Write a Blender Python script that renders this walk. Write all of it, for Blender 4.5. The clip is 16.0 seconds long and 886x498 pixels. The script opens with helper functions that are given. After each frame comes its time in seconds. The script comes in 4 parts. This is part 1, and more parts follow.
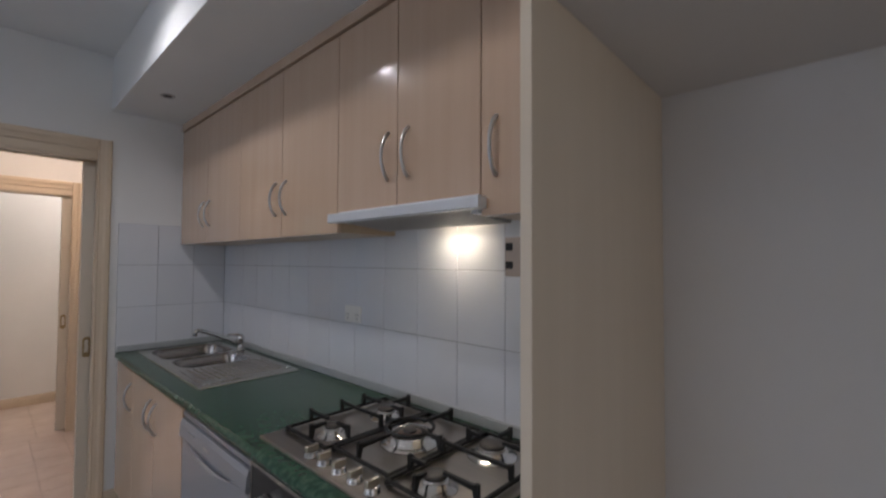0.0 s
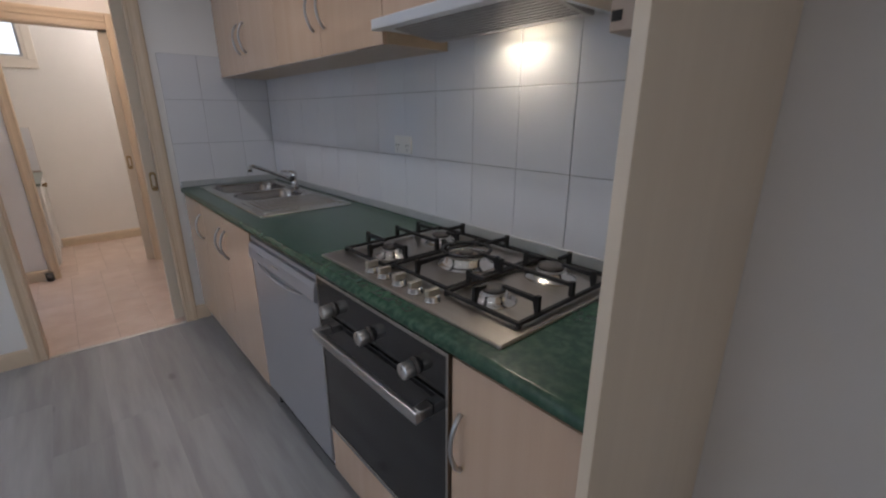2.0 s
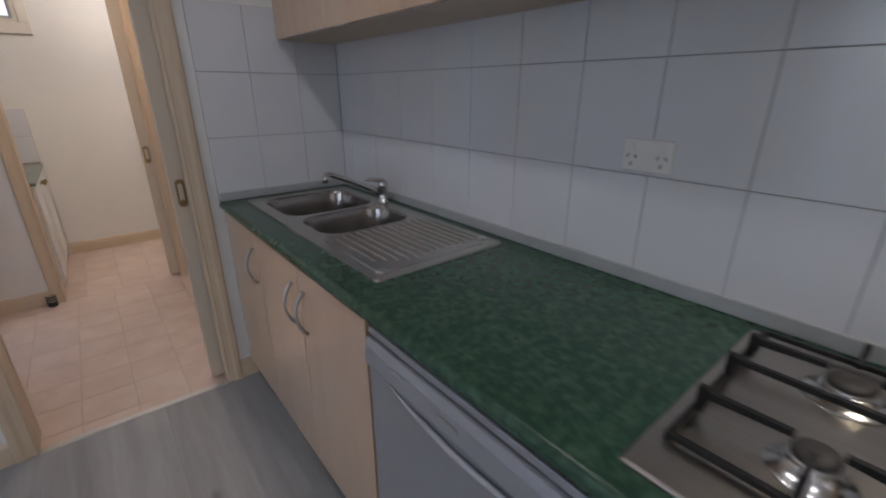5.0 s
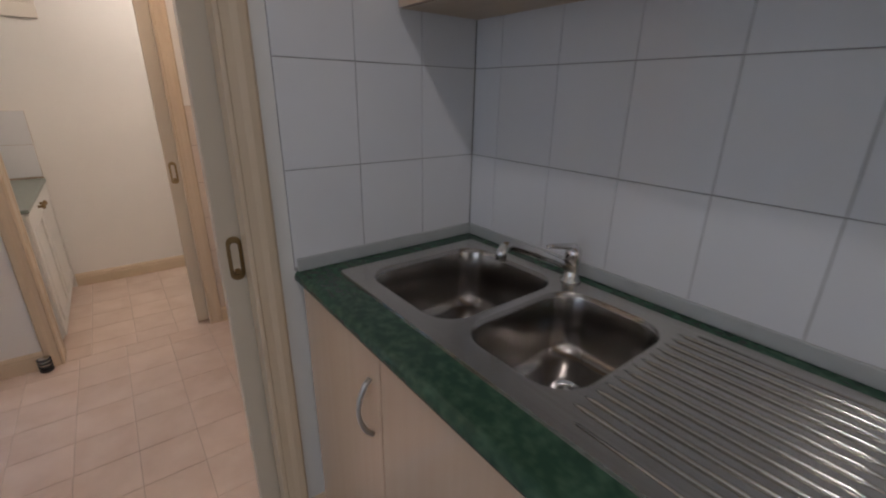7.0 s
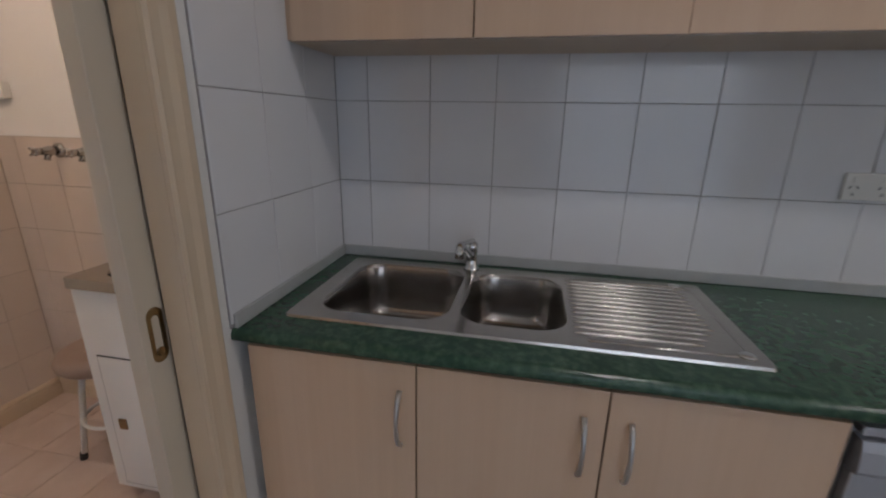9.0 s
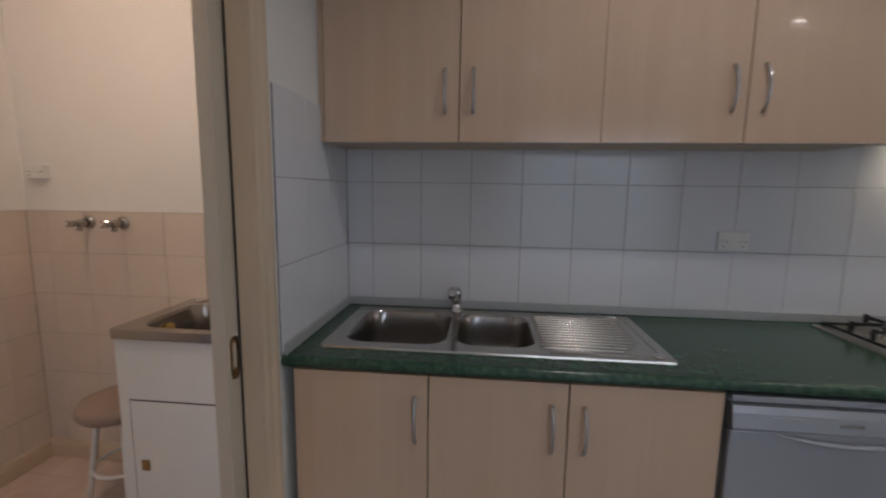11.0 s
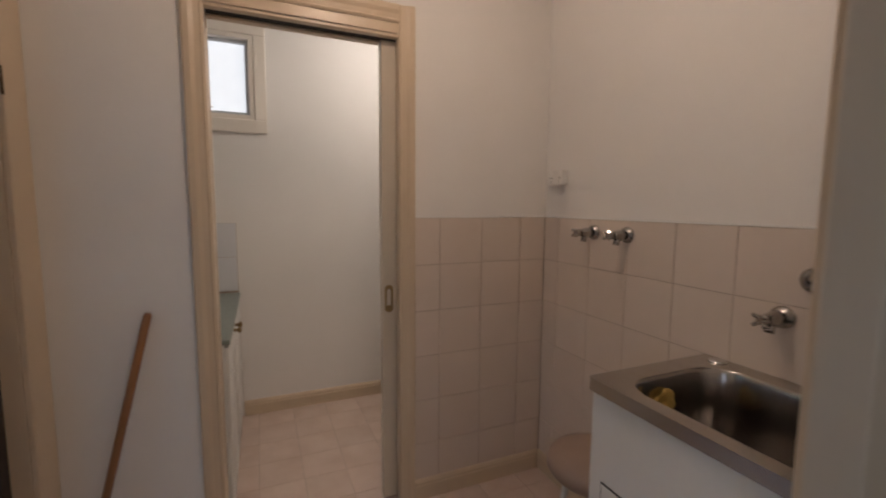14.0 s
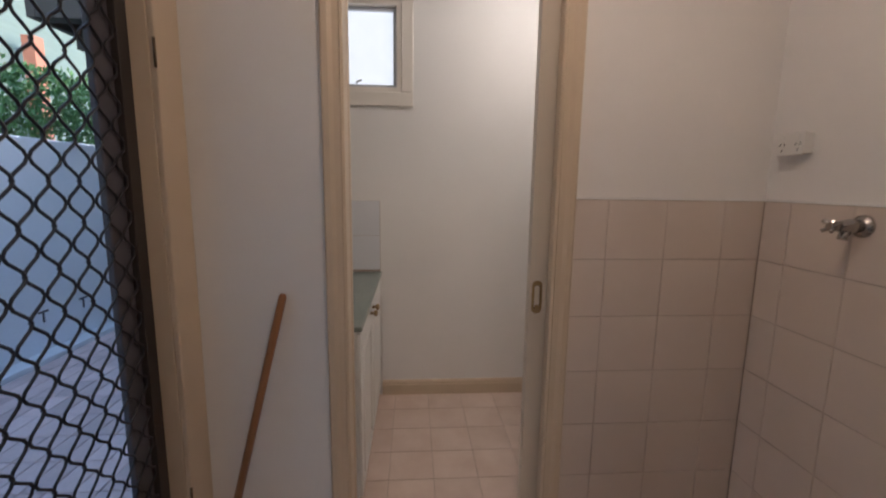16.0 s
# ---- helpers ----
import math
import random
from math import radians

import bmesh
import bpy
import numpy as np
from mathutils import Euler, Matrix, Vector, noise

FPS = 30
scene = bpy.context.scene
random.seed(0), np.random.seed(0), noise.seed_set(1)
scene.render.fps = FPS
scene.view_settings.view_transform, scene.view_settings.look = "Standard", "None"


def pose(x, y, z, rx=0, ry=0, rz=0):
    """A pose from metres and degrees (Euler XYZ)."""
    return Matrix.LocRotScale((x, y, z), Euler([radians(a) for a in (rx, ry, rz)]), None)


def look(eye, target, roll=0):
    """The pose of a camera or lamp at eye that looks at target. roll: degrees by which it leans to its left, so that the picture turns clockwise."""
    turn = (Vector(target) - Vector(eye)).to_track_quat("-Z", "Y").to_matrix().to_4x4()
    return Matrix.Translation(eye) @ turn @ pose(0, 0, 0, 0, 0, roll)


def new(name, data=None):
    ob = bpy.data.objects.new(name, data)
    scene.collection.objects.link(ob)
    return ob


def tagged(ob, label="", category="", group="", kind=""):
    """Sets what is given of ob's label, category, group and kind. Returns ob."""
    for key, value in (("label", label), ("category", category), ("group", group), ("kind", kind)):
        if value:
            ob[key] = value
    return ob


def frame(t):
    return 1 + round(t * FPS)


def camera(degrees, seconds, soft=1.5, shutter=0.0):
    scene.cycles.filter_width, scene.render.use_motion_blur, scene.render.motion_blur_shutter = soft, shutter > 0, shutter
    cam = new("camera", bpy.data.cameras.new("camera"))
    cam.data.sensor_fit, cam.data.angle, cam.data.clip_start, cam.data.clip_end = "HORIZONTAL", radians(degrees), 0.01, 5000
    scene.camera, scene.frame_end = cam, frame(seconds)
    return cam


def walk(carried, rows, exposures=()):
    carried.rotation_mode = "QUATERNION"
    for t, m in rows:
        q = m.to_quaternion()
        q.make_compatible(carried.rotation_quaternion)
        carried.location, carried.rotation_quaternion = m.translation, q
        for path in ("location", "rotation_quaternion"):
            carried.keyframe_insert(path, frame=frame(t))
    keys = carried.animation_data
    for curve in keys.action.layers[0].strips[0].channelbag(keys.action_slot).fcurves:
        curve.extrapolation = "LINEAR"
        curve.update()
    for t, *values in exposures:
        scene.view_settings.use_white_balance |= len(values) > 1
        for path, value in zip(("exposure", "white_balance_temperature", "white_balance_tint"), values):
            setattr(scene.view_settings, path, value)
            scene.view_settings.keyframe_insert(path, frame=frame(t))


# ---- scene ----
cam = camera(92.2, 16.0, soft=2.0, shutter=0.5)
PATH = [
    (0, (3.091, -1.135, 1.438), (1.732, 0.331, 1.498), 0.3),
    (0.5, (3.064, -1.122, 1.399), (1.652, 0.29, 1.276), 0.0),
    (1, (3.044, -1.122, 1.365), (1.61, 0.24, 1.065), 0.1),
    (1.5, (3.028, -1.112, 1.341), (1.584, 0.197, 0.892), 0.1),
    (2, (3.008, -1.104, 1.33), (1.574, 0.153, 0.725), 0.0),
    (2.5, (2.936, -1.098, 1.326), (1.51, 0.13, 0.65), 0.2),
    (3, (2.76, -1.097, 1.34), (1.335, 0.127, 0.652), -0.2),
    (3.5, (2.6, -1.088, 1.328), (1.177, 0.141, 0.648), -0.1),
    (4, (2.398, -1.034, 1.331), (0.971, 0.187, 0.644), 0.1),
    (4.5, (2.194, -1.007, 1.343), (0.758, 0.197, 0.644), 0.0),
    (7, (1.043, -0.921, 1.336), (-0.443, 0.231, 0.656), 0.9),
    (7.5, (0.886, -0.942, 1.316), (-0.445, 0.398, 0.661), 1.2),
    (8, (0.782, -1.055, 1.323), (-0.234, 0.544, 0.681), 1.1),
    (8.5, (0.683, -1.193, 1.351), (0.049, 0.588, 0.7), 1.3),
    (10.8, (0.583, -1.736, 1.359), (0.453, 0.242, 1.095), 0.7),
    (11, (0.577, -1.721, 1.376), (0.38, 0.251, 1.109), 0.8),
    (11.5, (0.517, -1.633, 1.351), (0.048, 0.296, 1.112), 0.7),
    (12, (0.413, -1.472, 1.339), (-0.429, 0.327, 1.114), 0.9),
    (12.5, (0.307, -1.381, 1.328), (-0.863, 0.226, 1.101), 0.9),
    (13, (0.235, -1.241, 1.349), (-1.303, 0.013, 1.101), 0.4),
    (13.5, (0.159, -1.184, 1.328), (-1.564, -0.194, 1.107), 0.3),
    (14, (0.087, -1.161, 1.314), (-1.741, -0.374, 1.113), 0.4),
    (14.5, (0.005, -1.143, 1.312), (-1.902, -0.571, 1.125), 0.5),
    (15, (-0.082, -1.129, 1.325), (-2.038, -0.758, 1.131), 0.4),
    (15.5, (-0.146, -1.103, 1.332), (-2.124, -0.88, 1.139), 0.5),
    (16, (-0.215, -1.1, 1.308), (-2.187, -0.958, 1.005), 0.8),
]
walk(cam, [(t, look(*p)) for t, *p in PATH], exposures=((0, 2.2, 5950, 12), (4.7, 2.2, 5900, 12), (7, 2.2, 6250, 12), (8.7, 2.2, 6250, 12), (11, 2.06, 6250, 12), (12.5, 1.86, 6250, 12), (14, 1.64, 6250, 12), (16, 1.7, 5850, 12)))

# ---- light ----
world = bpy.data.worlds.new("world")
scene.world = world
world.use_nodes = True
wn, wl = world.node_tree.nodes, world.node_tree.links
sky = wn.new("ShaderNodeTexSky")
sky.sky_type, sky.sun_disc = "NISHITA", False
sky.sun_elevation, sky.sun_rotation = radians(27), radians(11)
sky.air_density = 1.5
wl.new(sky.outputs[0], wn["Background"].inputs[0])
wn["Background"].inputs[1].default_value = 0.15


def lamp(name, kind, m, energy, colour, **more):
    data = bpy.data.lights.new(name, kind)
    data.energy, data.color = energy, colour
    for key, value in more.items():
        if key == "size":
            data.shape = "RECTANGLE"
            data.size, data.size_y = value
        if key == "angle":
            data.angle = value
        if key == "radius":
            data.shadow_soft_size = value
        if key == "cone":
            data.spot_size, data.spot_blend = value
    ob = new(name, data)
    ob.matrix_world = m
    return ob


lamp("sun", "SUN", look((2, 10, 5.2), (0, 0, 0)), 0.8, (1.0, 0.95, 0.88), angle=radians(0.5))
# daylight of the glass doors at the far end of the room and of the open living side
lamp("window_daylight", "AREA", look((2.0, -4.62, 1.10), (2.0, 0, 1.10)), 1.7, (0.78, 0.87, 1.0), size=(2.1, 1.95))
lamp("living_daylight", "AREA", look((5.1, -1.9, 1.4), (0, -1.6, 1.2)), 1.5, (1.0, 0.945, 0.90), size=(2.2, 1.8))
# lit ceiling downlights
for spot in ((1.16, -0.99, 3.3), (2.50, -0.99, 1.6), (1.02, -3.30, 2.6), (2.41, -3.30, 2.4), (2.76, -2.30, 1.8)):
    lamp("downlight_bulb", "SPOT", pose(spot[0], spot[1], 2.596), spot[2], (1.0, 0.94, 0.91), radius=0.05, cone=(radians(150), 0.6))
lamp("hood_bulb", "AREA", look((2.135, -0.062, 1.560), (2.135, -0.20, 1.25)), 0.17, (1.0, 0.84, 0.62), size=(0.14, 0.03))
lamp("laundry_bulb", "POINT", pose(-0.80, -0.80, 2.40), 3.8, (1.0, 0.75, 0.565), radius=0.09)
lamp("washroom_bulb", "POINT", pose(-2.05, -0.38, 2.34), 2.7, (1.0, 0.88, 0.77), radius=0.09)


# ---- materials ----
def material(name, colour=(0.8, 0.8, 0.8), rough=0.5, metal=0.0, second=None, scale=6.0, stretch=(1, 1, 1), amount=0.5, detail=6.0,
             bump=0.0, bump_scale=60.0, speck=0.0, vary=0.0, rough_vary=0.0, coat=0.0, emission=None, spec=0.5, edges=(0.35, 0.65), knots=None):
    m = bpy.data.materials.new(name)
    m.use_nodes = True
    n, l = m.node_tree.nodes, m.node_tree.links
    b = n["Principled BSDF"]
    b.inputs["Base Color"].default_value = (*colour, 1)
    b.inputs["Roughness"].default_value = rough
    b.inputs["Metallic"].default_value = metal
    b.inputs["Coat Weight"].default_value = coat
    b.inputs["Coat Roughness"].default_value = 0.025
    b.inputs["Specular IOR Level"].default_value = spec
    tex = n.new("ShaderNodeTexCoord")
    mp = n.new("ShaderNodeMapping")
    mp.inputs["Scale"].default_value = stretch
    l.new(tex.outputs["Object"], mp.inputs["Vector"])
    source = None
    info = n.new("ShaderNodeObjectInfo")
    if vary:
        shift = n.new("ShaderNodeVectorMath")
        shift.operation = "MULTIPLY_ADD"
        shift.inputs[1].default_value = (9, 7, 5)
        l.new(info.outputs["Random"], shift.inputs[0])
        l.new(mp.outputs[0], shift.inputs[2])
        source = shift.outputs[0]
    else:
        source = mp.outputs[0]
    big = n.new("ShaderNodeTexNoise")
    big.inputs["Scale"].default_value, big.inputs["Detail"].default_value = scale, detail
    l.new(source, big.inputs["Vector"])
    ramp = n.new("ShaderNodeMapRange")
    ramp.inputs["From Min"].default_value, ramp.inputs["From Max"].default_value = edges
    ramp.inputs["To Max"].default_value = amount
    l.new(big.outputs["Fac"], ramp.inputs["Value"])
    mix = n.new("ShaderNodeMix")
    mix.data_type = "RGBA"
    mix.inputs["A"].default_value = (*colour, 1)
    mix.inputs["B"].default_value = (*(second or [c * 0.88 for c in colour]), 1)
    l.new(ramp.outputs[0], mix.inputs["Factor"])
    out = mix.outputs["Result"]
    fine = n.new("ShaderNodeTexNoise")
    fine.inputs["Scale"].default_value, fine.inputs["Detail"].default_value = bump_scale, 4
    l.new(source, fine.inputs["Vector"])
    if speck or vary:
        hsv = n.new("ShaderNodeHueSaturation")
        add = n.new("ShaderNodeMath")
        add.operation = "MULTIPLY_ADD"
        add.inputs[1].default_value, add.inputs[2].default_value = speck, 1 - speck / 2
        l.new(fine.outputs["Fac"], add.inputs[0])
        more = n.new("ShaderNodeMath")
        more.operation = "MULTIPLY_ADD"
        more.inputs[1].default_value = vary
        l.new(info.outputs["Random"], more.inputs[0])
        l.new(add.outputs[0], more.inputs[2])
        less = n.new("ShaderNodeMath")
        less.operation = "SUBTRACT"
        less.inputs[1].default_value = vary / 2
        l.new(more.outputs[0], less.inputs[0])
        l.new(less.outputs[0], hsv.inputs["Value"])
        l.new(out, hsv.inputs["Color"])
        out = hsv.outputs[0]
    if knots:
        kmap = n.new("ShaderNodeMapping")
        kmap.inputs["Scale"].default_value = (26.0, 5.5, 5.5)
        l.new(source, kmap.inputs["Vector"])
        cell = n.new("ShaderNodeTexVoronoi")
        cell.inputs["Scale"].default_value = 1.0
        l.new(kmap.outputs[0], cell.inputs["Vector"])
        spot = n.new("ShaderNodeMapRange")
        spot.inputs["From Min"].default_value, spot.inputs["From Max"].default_value = 0.03, 0.13
        spot.inputs["To Min"].default_value, spot.inputs["To Max"].default_value = 0.75, 0.0
        l.new(cell.outputs["Distance"], spot.inputs["Value"])
        kmix = n.new("ShaderNodeMix")
        kmix.data_type = "RGBA"
        kmix.inputs["B"].default_value = (*knots, 1)
        l.new(spot.outputs[0], kmix.inputs["Factor"])
        l.new(out, kmix.inputs["A"])
        out = kmix.outputs["Result"]
    l.new(out, b.inputs["Base Color"])
    if rough_vary:
        rr = n.new("ShaderNodeMath")
        rr.operation = "MULTIPLY_ADD"
        rr.inputs[1].default_value, rr.inputs[2].default_value = rough_vary, rough - rough_vary / 2
        l.new(big.outputs["Fac"], rr.inputs[0])
        l.new(rr.outputs[0], b.inputs["Roughness"])
    if bump:
        bp = n.new("ShaderNodeBump")
        bp.inputs["Strength"].default_value, bp.inputs["Distance"].default_value = bump, 0.002
        l.new(fine.outputs["Fac"], bp.inputs["Height"])
        l.new(bp.outputs[0], b.inputs["Normal"])
    if emission:
        b.inputs["Emission Color"].default_value = (*emission[:3], 1)
        b.inputs["Emission Strength"].default_value = emission[3]
    return m


WALL = material("white wall paint", (0.80, 0.79, 0.77), 0.55, second=(0.74, 0.73, 0.70), scale=1.7, bump=0.12, bump_scale=180, speck=0.03)
CREAM = material("cream wall paint", (0.80, 0.770, 0.735), 0.55, second=(0.75, 0.72, 0.68), scale=1.7, bump=0.12, bump_scale=180, speck=0.03)
# alcove dimness is put into this beige, darker than the other wall paints
ALCOVE_SHADED = material("beige paint with alcove shade", (0.69, 0.645, 0.60), 0.6, second=(0.65, 0.60, 0.55), scale=1.6, bump=0.12, bump_scale=180, speck=0.03)
CEIL = material("ceiling paint", (0.80, 0.80, 0.79), 0.8, second=(0.76, 0.76, 0.75), scale=2.0, bump=0.1, bump_scale=150)
TRIM = material("cream gloss trim", (0.64, 0.515, 0.37), 0.32, second=(0.57, 0.445, 0.31), scale=5, stretch=(1, 1, 0.15), bump=0.06, bump_scale=40, speck=0.04)
DOOR = material("cream door paint", (0.60, 0.525, 0.42), 0.35, second=(0.54, 0.465, 0.37), scale=4, stretch=(1, 1, 0.1), bump=0.05, bump_scale=40)
MAPLE = material("maple laminate", (0.635, 0.458, 0.326), 0.17, second=(0.57, 0.392, 0.268), scale=26, stretch=(1, 1, 0.035), amount=0.42, speck=0.05,
                 bump_scale=150, rough_vary=0.05, coat=0.5, vary=0.04)
MAPLE_EDGE = material("maple edge strip", (0.52, 0.39, 0.26), 0.35, second=(0.46, 0.34, 0.22), scale=30, stretch=(0.05, 1, 1))
PANEL = material("cream laminate panel", (0.74, 0.625, 0.48), 0.33, second=(0.69, 0.575, 0.435), scale=22, stretch=(1, 1, 0.05), amount=0.5)
BENCH = material("green marbled laminate", (0.024, 0.064, 0.039), 0.25, second=(0.074, 0.150, 0.096), scale=56, amount=0.72, detail=12, speck=0.25, bump_scale=30,
                 edges=(0.42, 0.74), rough_vary=0.02)
SPLASH = material("pale glazed tile", (0.70, 0.70, 0.715), 0.13, second=(0.66, 0.66, 0.69), scale=4, vary=0.035, bump=0.04, bump_scale=14, rough_vary=0.04)
GROUT = material("grey grout", (0.34, 0.33, 0.33), 0.85, second=(0.27, 0.26, 0.26), scale=20, speck=0.2)
GROUT_WARM = material("warm grout", (0.45, 0.36, 0.29), 0.85, second=(0.36, 0.28, 0.22), scale=14, speck=0.2)
PINK = material("blush glazed wall tile", (0.69, 0.59, 0.51), 0.22, second=(0.64, 0.54, 0.46), scale=5, vary=0.04, bump=0.04, bump_scale=12)
FTILE = material("blush floor tile", (0.66, 0.53, 0.45), 0.34, second=(0.56, 0.42, 0.34), scale=7, vary=0.07, amount=0.75, detail=9, bump=0.05, bump_scale=40, speck=0.06)
PLANK = material("grey vinyl plank", (0.350, 0.354, 0.362), 0.40, second=(0.228, 0.228, 0.236), scale=17, stretch=(0.10, 1, 1), vary=0.21, amount=0.7, detail=11,
                 bump=0.12, bump_scale=70, speck=0.14, rough_vary=0.08, knots=(0.10, 0.095, 0.095))
STEEL = material("brushed stainless steel", (0.56, 0.53, 0.49), 0.22, 1.0, second=(0.46, 0.435, 0.40), scale=140, stretch=(0.02, 1, 1), rough_vary=0.07)
# darker than the rim steel: the bowls' dim reflections are put into the colour
BOWLST = material("bowl steel with dark reflections", (0.36, 0.335, 0.315), 0.20, 1.0, second=(0.40, 0.375, 0.355), scale=5, rough_vary=0.05)
# chrome of the laundry taps, its dark reflections put into the base colour
DARKCHROME = material("chrome with dark reflections", (0.42, 0.40, 0.38), 0.16, 1.0, second=(0.34, 0.32, 0.30), scale=30)
CHROME = material("chrome", (0.80, 0.80, 0.80), 0.09, 1.0, scale=9)
TRAY = material("cooktop steel", (0.47, 0.43, 0.385), 0.33, 1.0, second=(0.39, 0.355, 0.315), scale=140, stretch=(0.02, 1, 1), rough_vary=0.06)
# chrome for mixer and knobs, toned down to stand for dim reflections
TAPCHROME = material("tap chrome with dim reflections", (0.64, 0.63, 0.62), 0.10, 1.0, second=(0.56, 0.55, 0.54), scale=20)
KNOB = material("satin champagne metal", (0.70, 0.65, 0.58), 0.36, 1.0, scale=20)
BURN = material("polished burner alloy", (0.70, 0.69, 0.67), 0.19, 1.0, second=(0.60, 0.58, 0.56), scale=30)
SATIN = material("satin nickel", (0.58, 0.57, 0.56), 0.28, 1.0, scale=20)
BRASSDARK = material("tarnished brass", (0.13, 0.09, 0.05), 0.45, 0.7, second=(0.08, 0.055, 0.03), scale=60)
BRASS = material("aged brass", (0.34, 0.24, 0.125), 0.30, 1.0, second=(0.28, 0.19, 0.09), scale=40)
IRON = material("black cast iron", (0.010, 0.0095, 0.0095), 0.46, second=(0.018, 0.017, 0.016), scale=40, bump=0.3, bump_scale=220, spec=0.4)
BROWNED = material("heat browned steel", (0.22, 0.15, 0.11), 0.34, 0.8, second=(0.14, 0.09, 0.065), scale=40)
CAP = material("worn dark enamel", (0.045, 0.040, 0.036), 0.42, second=(0.10, 0.085, 0.075), scale=60)
GLASSBLACK = material("black oven glass", (0.016, 0.016, 0.017), 0.10, scale=5, spec=0.6)
DWHITE = material("silver appliance paint", (0.47, 0.48, 0.515), 0.40, metal=0.65, second=(0.45, 0.46, 0.495), scale=3, coat=0.15)
HOODW = material("white hood enamel", (0.72, 0.73, 0.75), 0.3, second=(0.66, 0.67, 0.69), scale=4)
FILTER = material("dull filter metal", (0.42, 0.40, 0.38), 0.38, 0.8, second=(0.34, 0.32, 0.30), scale=60)
BEIGE = material("beige plastic", (0.40, 0.31, 0.24), 0.4, second=(0.35, 0.27, 0.20), scale=20)
WHITE = material("white plastic", (0.78, 0.76, 0.72), 0.3, second=(0.72, 0.70, 0.66), scale=6)
TUBW = material("white enamelled cabinet", (0.80, 0.79, 0.76), 0.35, second=(0.74, 0.73, 0.69), scale=3, speck=0.03)
DARK = material("dark gap", (0.02, 0.018, 0.016), 0.8, scale=10)
RUBBER = material("black rubber", (0.02, 0.018, 0.018), 0.6, scale=30)
WOODPOLE = material("varnished broom wood", (0.33, 0.15, 0.06), 0.35, second=(0.24, 0.10, 0.04), scale=30, stretch=(1, 1, 0.05))
SEAT = material("brown padded vinyl", (0.34, 0.245, 0.195), 0.5, second=(0.29, 0.205, 0.16), scale=12, bump=0.15, bump_scale=120)
GREYTOP = material("grey green laminate", (0.22, 0.25, 0.22), 0.3, second=(0.16, 0.19, 0.17), scale=40)
SCREEN = material("dark security frame", (0.085, 0.080, 0.095), 0.5, second=(0.105, 0.098, 0.112), scale=20)
MESH = material("black diamond grille", (0.020, 0.019, 0.024), 0.42, scale=20)
RENDERW = material("white rendered fence wall", (0.75, 0.78, 0.84), 0.85, second=(0.66, 0.69, 0.75), scale=1.2, bump=0.4, bump_scale=60, speck=0.08)
PAVER = material("red brick paver", (0.70, 0.55, 0.54), 0.8, second=(0.60, 0.47, 0.47), scale=9, vary=0.3, bump=0.3, bump_scale=60, speck=0.2)
LEAF = material("hedge leaf", (0.12, 0.25, 0.075), 0.5, second=(0.055, 0.13, 0.04), scale=5, amount=1.0, speck=0.4, bump_scale=30)
NEIGH = material("pale blue-green cladding", (0.19, 0.26, 0.26), 0.7, second=(0.16, 0.22, 0.22), scale=2, stretch=(1, 1, 6), speck=0.06)
EAVE = material("dark timber eave", (0.04, 0.032, 0.028), 0.6, scale=9)
POST = material("terracotta painted post", (0.48, 0.20, 0.14), 0.6, scale=5)
GROUND = material("courtyard soil", (0.12, 0.10, 0.08), 0.95, second=(0.08, 0.07, 0.055), scale=2, bump=0.5, bump_scale=30, speck=0.2)
BULB = material("lit lamp lens", (1, 0.9, 0.7), 0.4, emission=(1.0, 0.82, 0.55, 1.0))
LED = material("lit downlight lens", (1, 0.95, 0.88), 0.4, emission=(1.0, 0.93, 0.84, 15.0))
OPAL = material("opal lamp glass", (0.9, 0.88, 0.84), 0.3, emission=(1.0, 0.82, 0.62, 1.0))
FROST = material("frosted pane lit by the sky", (0.60, 0.62, 0.64), 0.75, emission=(0.95, 0.98, 1.0, 0.24))
SEAL = material("grey sealant strip", (0.42, 0.43, 0.43), 0.5, scale=20)
ALU = material("bright aluminium", (0.70, 0.69, 0.67), 0.3, 1.0, second=(0.58, 0.57, 0.55), scale=30)
WINALU = material("grey window aluminium", (0.50, 0.52, 0.55), 0.4, scale=10)
SPONGE = material("yellow sponge cloth", (0.46, 0.31, 0.08), 0.9, second=(0.36, 0.23, 0.06), scale=40, bump=0.4, bump_scale=90)


def glass_material():
    m = bpy.data.materials.new("clear glass")
    m.use_nodes = True
    b = m.node_tree.nodes["Principled BSDF"]
    b.inputs["Transmission Weight"].default_value, b.inputs["Roughness"].default_value, b.inputs["IOR"].default_value = 1.0, 0.01, 1.05
    return m


GLASS = glass_material()


# ---- building helpers ----
def bx(bm, x0, y0, z0, x1, y1, z1, bev=0.0, seg=2):
    r = bmesh.ops.create_cube(bm, size=1.0)
    bmesh.ops.scale(bm, vec=(abs(x1 - x0), abs(y1 - y0), abs(z1 - z0)), verts=r["verts"])
    bmesh.ops.translate(bm, vec=((x0 + x1) / 2, (y0 + y1) / 2, (z0 + z1) / 2), verts=r["verts"])
    if bev:
        edges = list({e for v in r["verts"] for e in v.link_edges})
        bmesh.ops.bevel(bm, geom=edges, offset=bev, segments=seg, profile=0.5, affect="EDGES")
    return bm


def box(*a, **k):
    return bx(bmesh.new(), *a, **k)


